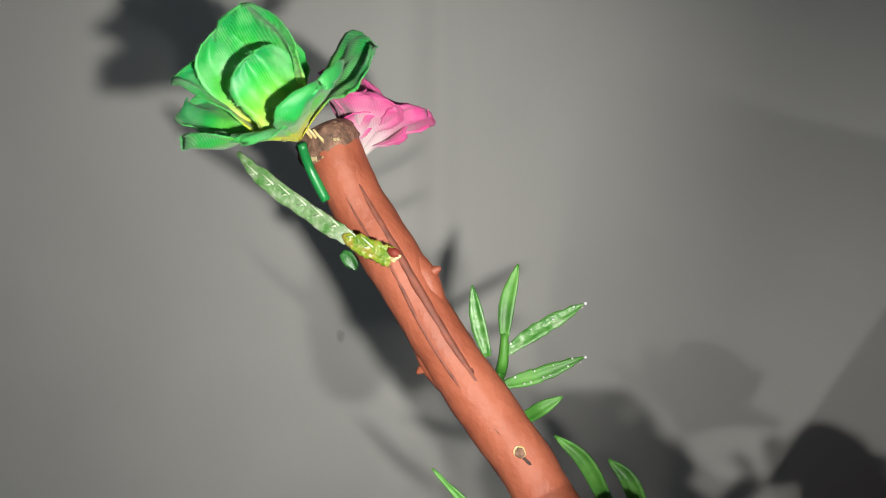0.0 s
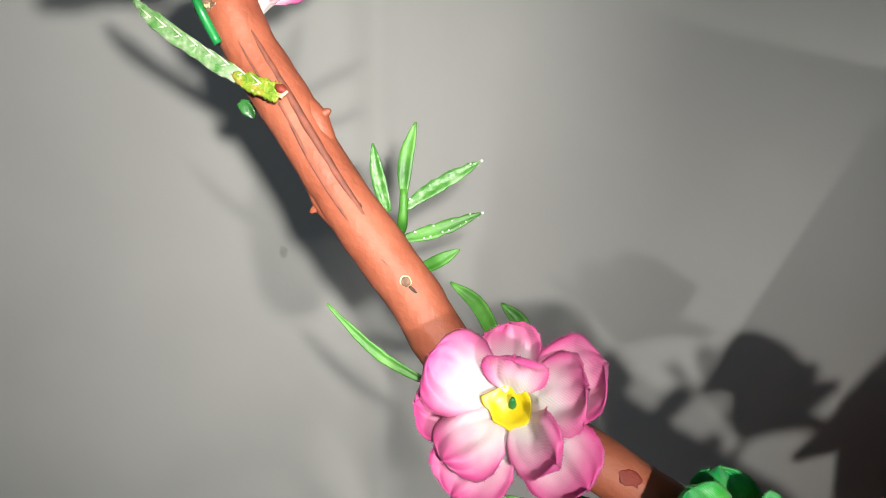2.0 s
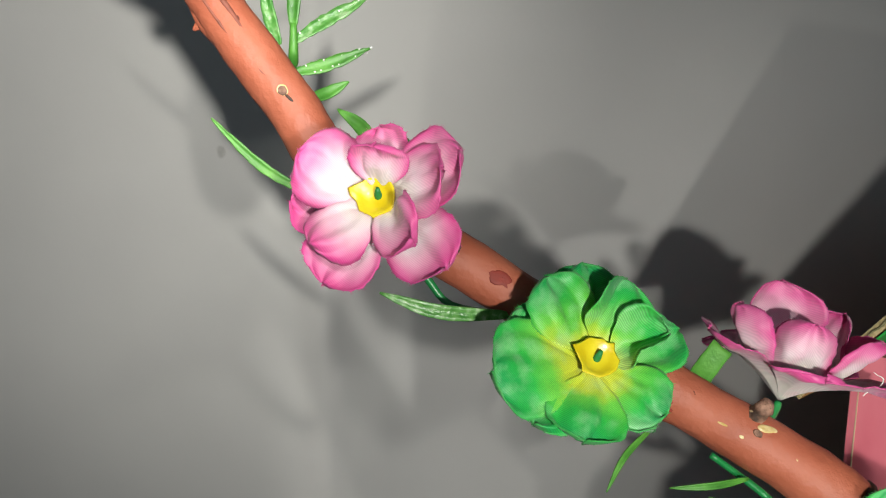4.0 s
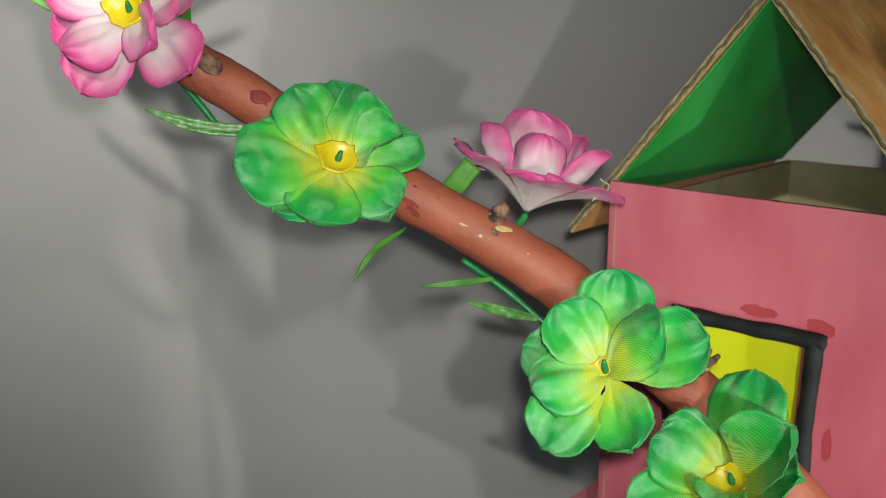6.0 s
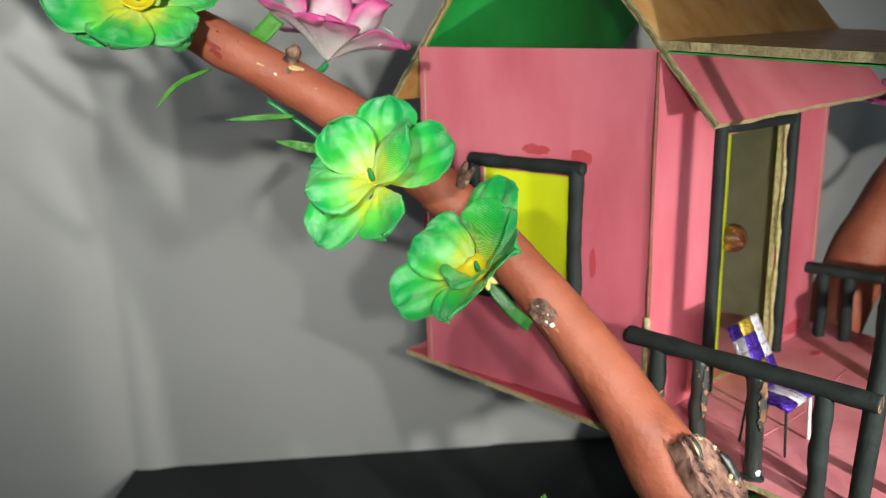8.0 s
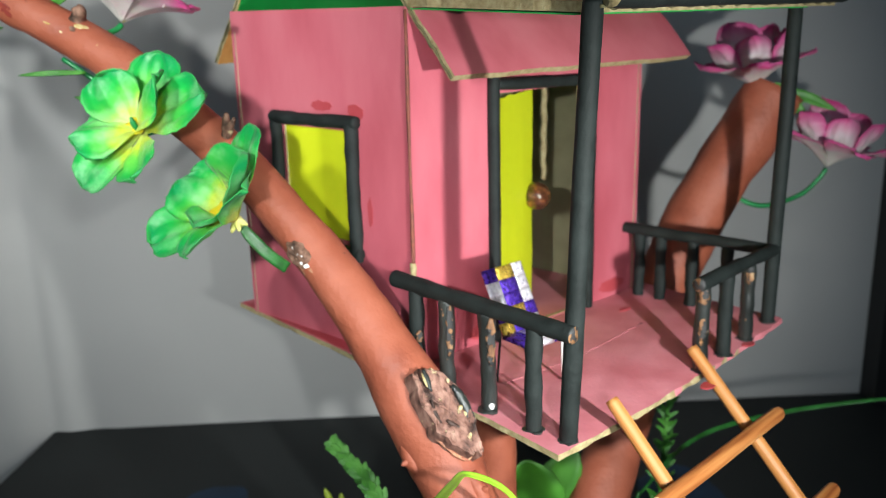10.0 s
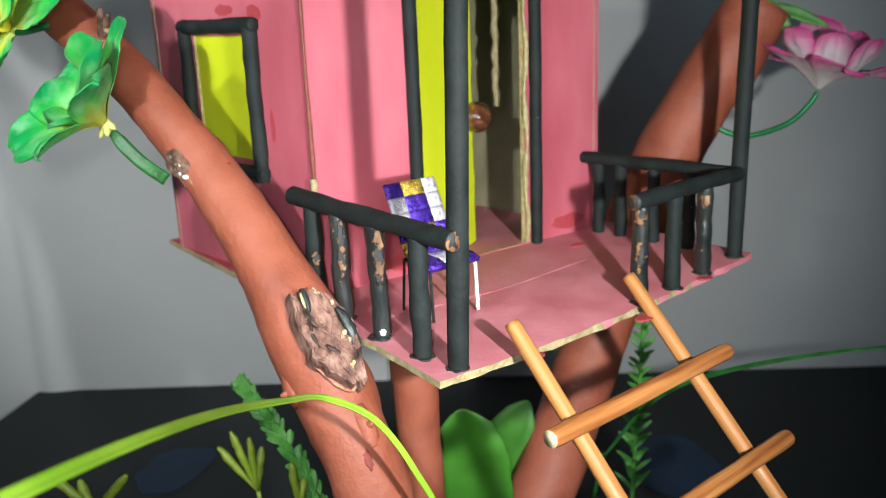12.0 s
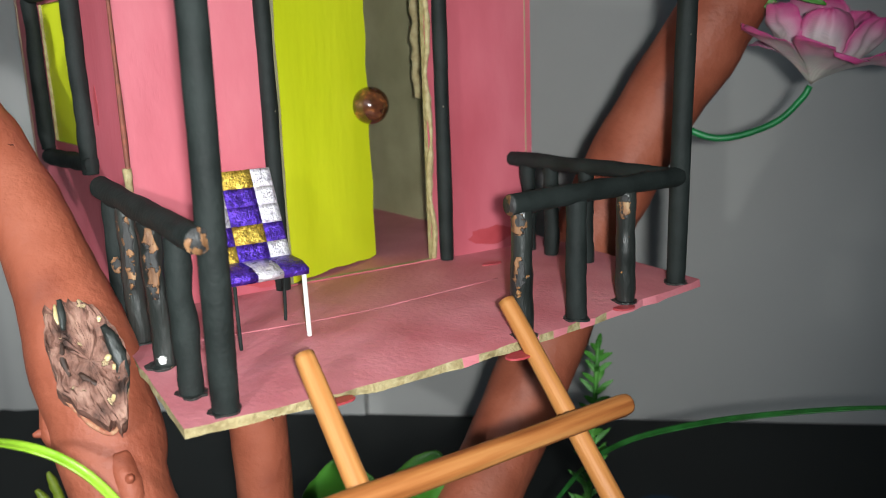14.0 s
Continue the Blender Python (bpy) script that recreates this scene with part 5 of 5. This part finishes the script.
for p, long, high in (((-0.0122, 0.2560, 0.5860), 0.013, 0.0016), ((0.3080, 0.1760, 0.2905), 0.012, 0.0018), ((0.2815, 0.1900, 0.2950), 0.010, 0.0012), ((-0.0170, 0.2535, 0.5590), 0.014, 0.0012)):
    q, out, run = on_trunk(p)
    part("swelling", tube([(*(q - out * (0.0034 - (high if k == 2 else high * 0.6 if k in (1, 3) else 0)) + run * long * (k - 2) / 4), 0.0034) for k in range(5)], 10, 4, 0.1, 200), TERRACOTTA, trunk)
    part("thorn", tube([(*(q + out * (high - 0.002)), 0.0018), (*(q + out * (high + 0.0004)), 0.001), (*(q + out * (high + 0.0014) + run * 0.0002), 0.0005)], 8, 3, 0.2, 300), TERRACOTTA, trunk)
for p, tip, r in (((0.1450, 0.2500, 0.4520), (0.1478, 0.2480, 0.4560), 1.0), ((0.2080, 0.2280, 0.4085), (0.2088, 0.2262, 0.4160), 0.55), ((0.2080, 0.2280, 0.4085), (0.2118, 0.2262, 0.4140), 0.5)):
    a = on_trunk(p, -0.003)[0]
    part("broken_stub", tube([(*a, 0.0032 * r), (*a.lerp(Vector(tip), 0.5), 0.0028 * r), (*a.lerp(Vector(tip), 0.8), 0.0024 * r), (*tip, 0.0015 * r)], 10, 3, 0.4, 500), BARK, trunk, "broken dark twig stub")
# bare wood at the cut top of the branch
part("bare_end", tube([(-0.0438, 0.2628, 0.6213, 0.0060), (-0.0428, 0.2626, 0.6195, 0.0082), (-0.0408, 0.2621, 0.6160, 0.0083), (-0.0396, 0.2618, 0.6138, 0.0076)], 24, 4, 0.14, 300), BARK, trunk, "bare brown bark at the cut end")
for k in range(3):
    part("splinter", tube([(-0.043 + 0.002 * k, 0.2555, 0.6185 - 0.001 * k, 0.0007), (-0.0465 + 0.002 * k, 0.252, 0.6235 - 0.001 * k, 0.0003)], 5, 2), GLUE, trunk, "pale splinter")

for p in ((0.0245, 0.2525, 0.5195), (0.1700, 0.2440, 0.4290)):
    k = min(range(1, len(AXIS) - 1), key=lambda n: (Vector(AXIS[n][:3]) - Vector(p)).length)
    part("joint", tube([(*Vector(AXIS[k][:3]).lerp(Vector(AXIS[k - 1][:3]), 0.3), AXIS[k][3]), (*AXIS[k][:3], AXIS[k][3] * 1.06), (*Vector(AXIS[k][:3]).lerp(Vector(AXIS[k + 1][:3]), 0.3), AXIS[k][3])], 22, 3, 0.08, 300), BARK_DARK, trunk, "dark bare joint of the branch")

# ---- deck details ----
strip_line = [(0.3055, 0.2135), (0.3250, 0.2300), (0.342, 0.2457), (0.3590, 0.2660), (0.3754, 0.2866)]
part("deck_seam", tube([(x, y, deck_z(x, y) - 0.0002, 0.0004) for x, y in strip_line], 6, 4, 0.4, 400), PINK_DECK, deck, "raised seam of the two deck sheets")
for x, y, a, b, r in ((0.3560, 0.1890, 0.008, 0.0035, 50), (0.3922, 0.2272, 0.009, 0.005, 48), (0.4176, 0.2648, 0.007, 0.004, 40), (0.3700, 0.3050, 0.008, 0.003, 45)):
    bm = bmesh.new()
    ring = [bm.verts.new(Vector((x, y, deck_z(x, y) + 0.0004)) + Matrix.Rotation(radians(r), 3, "Z") @ Vector((a / 2 * math.cos(q) * (1 + 0.2 * noise.noise((x * 900, q, 1))), b / 2 * math.sin(q), 0))) for q in [2 * math.pi * k / 14 for k in range(14)]]
    low = [bm.verts.new(v.co - Vector((0, 0, 0.0006))) for v in ring]
    bm.faces.new(ring)
    for k in range(14):
        bm.faces.new((ring[k], low[k], low[(k + 1) % 14], ring[(k + 1) % 14]))
    part("paint_smear", bm, RED_SMEAR, deck, "red paint smear", False)

def wall_smear(p, q, s0, z0, a, b, seed, owner):
    """A blot of darker paint on an upright wall, at s0 metres along it and height z0."""
    bm = bmesh.new()
    rim = []
    for k in range(18):
        w = 2 * math.pi * k / 18
        e = 1 + 0.35 * noise.noise((math.cos(w) * 2 + seed, math.sin(w) * 2, seed * 1.7))
        rim.append((s0 + a / 2 * math.cos(w) * e, z0 + b / 2 * math.sin(w) * e))
    face, foot = [bm.verts.new(at(p, q, u, z, 0.00012)) for u, z in rim], [bm.verts.new(at(p, q, u, z, -0.0005)) for u, z in rim]
    bm.faces.new(face)
    for k in range(18):
        bm.faces.new((face[k], foot[k], foot[(k + 1) % 18], face[(k + 1) % 18]))
    return part("paint_smear", bm, RED_SMEAR, owner, "darker red paint smear", False)


wall_smear(B, C, 0.0805, 0.4125, 0.010, 0.006, 1, side_wall)
wall_smear(B, C, 0.0870, 0.372, 0.003, 0.012, 2, side_wall)
wall_smear(B, C, 0.0600, 0.4140, 0.014, 0.004, 3, side_wall)
wall_smear(C, D, 0.0380, 0.3160, 0.016, 0.008, 5, front_wall)
wall_smear(C, D, 0.1280, 0.3160, 0.020, 0.007, 6, front_wall)
e0, e1 = Vector((*F0, FZ)), Vector((*F1, FZ))
inn = Vector((0, 0, 1)).cross(e1 - e0).normalized()
part("edge_strip", board(e0 + (e1 - e0) * 0.01 + inn * 0.0005 + Vector((0, 0, 0.0005)), e0.lerp(e1, 0.62) + inn * 0.0005 + Vector((0, 0, 0.0005)), e0.lerp(e1, 0.60) + inn * 0.0075 + Vector((0, 0, 0.0005)), e0 + (e1 - e0) * 0.03 + inn * 0.0075 + Vector((0, 0, 0.0005)), 0.0004, 0.0012), RED_SMEAR, deck, "darker red painted edge", False)

rng = random.Random(21)
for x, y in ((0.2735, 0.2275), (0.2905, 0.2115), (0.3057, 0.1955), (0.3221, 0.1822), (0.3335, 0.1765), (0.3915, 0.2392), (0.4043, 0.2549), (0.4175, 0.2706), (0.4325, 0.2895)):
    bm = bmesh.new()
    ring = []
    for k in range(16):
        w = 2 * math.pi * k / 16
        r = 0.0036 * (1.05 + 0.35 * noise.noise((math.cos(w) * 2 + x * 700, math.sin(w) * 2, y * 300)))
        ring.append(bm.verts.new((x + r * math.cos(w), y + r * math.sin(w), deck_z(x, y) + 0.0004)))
    low = [bm.verts.new(v.co - Vector((0, 0, 0.0006))) for v in ring]
    bm.faces.new(ring)
    for k in range(16):
        bm.faces.new((ring[k], low[k], low[(k + 1) % 16], ring[(k + 1) % 16]))
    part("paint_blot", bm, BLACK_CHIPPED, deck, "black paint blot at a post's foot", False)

# ---- plants round the foot of the tree ----
def plant(place, label):
    return empty("artificial_plant", place, label, "artificial plant", "plants at the foot of the tree")


pl = plant((0.3105, 0.158, TABLE_Z), "long lime grass blade arching across the trunk")
part("stem", tube([(0.3340, 0.170, TABLE_Z, 0.0015), (0.3350, 0.169, 0.1700, 0.0014), (0.3345, 0.168, 0.2020, 0.0011)], 8, 4), LEAF_LIME, pl)
leaf_blade([(0.3345, 0.168, 0.2000), (0.3300, 0.164, 0.2580), (0.3220, 0.160, 0.2830), (0.3120, 0.156, 0.3010), (0.3000, 0.150, 0.3100), (0.2970, 0.126, 0.3205), (0.2940, 0.092, 0.3335), (0.2905, 0.057, 0.3435), (0.2870, 0.022, 0.3510), (0.2840, -0.008, 0.3560), (0.281, -0.035, 0.3590)], 0.0030, LEAF_LIME, pl, "", 0.3, droop=(0.2, -0.5, 0.8), grow=1.0)


def frond(label, path, n, size, wide, mat, seed, spread=1.0):
    """A feathery sprig: a stem with rows of short pointed leaflets all round its upper part."""
    rng = random.Random(seed)
    ob = plant(path[0], label)
    line = catmull(path, 10)
    part("stem", tube([(*q, 0.0011) for q in path], 6, 4), mat, ob)
    for k in range(n):
        s = 0.25 + 0.75 * k / n
        q = Vector(line[int(s * (len(line) - 1))])
        run = (Vector(line[-1]) - Vector(line[len(line) // 2])).normalized()
        out = run.orthogonal().normalized()
        out = Matrix.Rotation(k * 2.4 + rng.uniform(-0.4, 0.4), 3, run) @ out
        tip = q + (run * 0.8 + out * spread) * size * rng.uniform(0.8, 1.15) * (1.15 - 0.5 * s)
        leaf_blade([q, q.lerp(tip, 0.5) + run * size * 0.06, tip], wide, mat, ob, "", 0.4, droop=(0.3 * out.x, -0.9, 0.5), thick=0.0003)
    return ob


frond("dark green feathery sprig beside the trunk", [(0.283, 0.215, TABLE_Z), (0.281, 0.213, 0.2), (0.272, 0.216, 0.24), (0.255, 0.226, 0.262), (0.237, 0.242, 0.272)], 120, 0.0075, 0.0030, LEAF, 5, 0.75)


def fingers(label, foot, crown, tips, r):
    """A succulent-like sprig: a stem that splits into fat blunt fingers."""
    ob = plant(foot, label)
    part("stem", tube([(*foot, r * 0.6), (*Vector(foot).lerp(Vector(crown), 0.5), r * 0.6), (*crown, r * 0.7)], 8, 4), LEAF_OLIVE, ob)
    for k, tip in enumerate(tips):
        c, q = Vector(crown), Vector(tip)
        mid = c.lerp(q, 0.5) + Vector((0, -0.0006, 0.0004))
        part("finger", tube([(*c, r * 0.5), (*mid, r), (*c.lerp(q, 0.85), r * 1.02), (*q, r * 0.45)], 8, 5, 0.3, 350), LEAF_OLIVE, ob)
    return ob


fingers("yellow green sprig with blunt fingers", (0.2480, 0.236, TABLE_Z), (0.2430, 0.235, 0.2280), [(0.2285, 0.234, 0.2475), (0.2350, 0.233, 0.2550), (0.2415, 0.235, 0.2515), (0.2450, 0.238, 0.2460)], 0.0015)
fingers("yellow green sprig with blunt fingers", (0.2690, 0.211, TABLE_Z), (0.2685, 0.210, 0.2360), [(0.2670, 0.210, 0.2555), (0.2705, 0.212, 0.2480)], 0.0015)
fingers("yellow green sprig behind the grass blade", (0.1960, 0.202, TABLE_Z), (0.1950, 0.200, 0.2380), [(0.1790, 0.199, 0.2535), (0.1880, 0.202, 0.2500), (0.2090, 0.199, 0.2545), (0.2030, 0.201, 0.2480)], 0.0017)
frond("fuzzy green sprig rising behind the deck", [(0.398, 0.350, TABLE_Z), (0.4, 0.352, 0.18), (0.402, 0.354, 0.22), (0.404, 0.356, 0.266)], 60, 0.0095, 0.0022, LEAF, 8)
pl = plant((0.322, 0.275, TABLE_Z), "broad green leaf standing behind the trunk")
leaf_blade([(0.3250, 0.275, TABLE_Z), (0.3245, 0.274, 0.2), (0.3235, 0.272, 0.235), (0.3215, 0.270, 0.2490)], 0.036, BROAD, pl, "", 0.3, 0.02, 0.0006, 4, CAM)
leaf_blade([(0.3150, 0.3, TABLE_Z), (0.3300, 0.302, 0.2), (0.3420, 0.304, 0.225), (0.3480, 0.306, 0.236)], 0.022, BROAD, pl, "", 0.3, 0.02, 0.0006, 4, CAM)
pl = plant((0.362, 0.286, TABLE_Z), "small lime green leaf tip at the foot of the tree")
leaf_blade([(0.3620, 0.286, TABLE_Z), (0.3615, 0.285, 0.17), (0.3610, 0.285, 0.2105)], 0.014, LEAF_LIME, pl, "", 0.2, 0.02, 0.0005, 3, CAM)
pl = plant((0.375, 0.3, TABLE_Z), "thin green grass blade leaning to the wall")
part("stem", tube([(0.3750, 0.325, TABLE_Z, 0.0013), (0.3780, 0.324, 0.1700, 0.0012), (0.3830, 0.322, 0.2020, 0.0009)], 8, 4), LEAF_DARK, pl)
leaf_blade([(0.3830, 0.322, 0.2), (0.4074, 0.3187, 0.2332), (0.4400, 0.31, 0.2520), (0.4880, 0.3, 0.2660), (0.5300, 0.295, 0.2710)], 0.0025, LEAF_DARK, pl, "", 0.3, droop=(0, -0.5, 0.9))
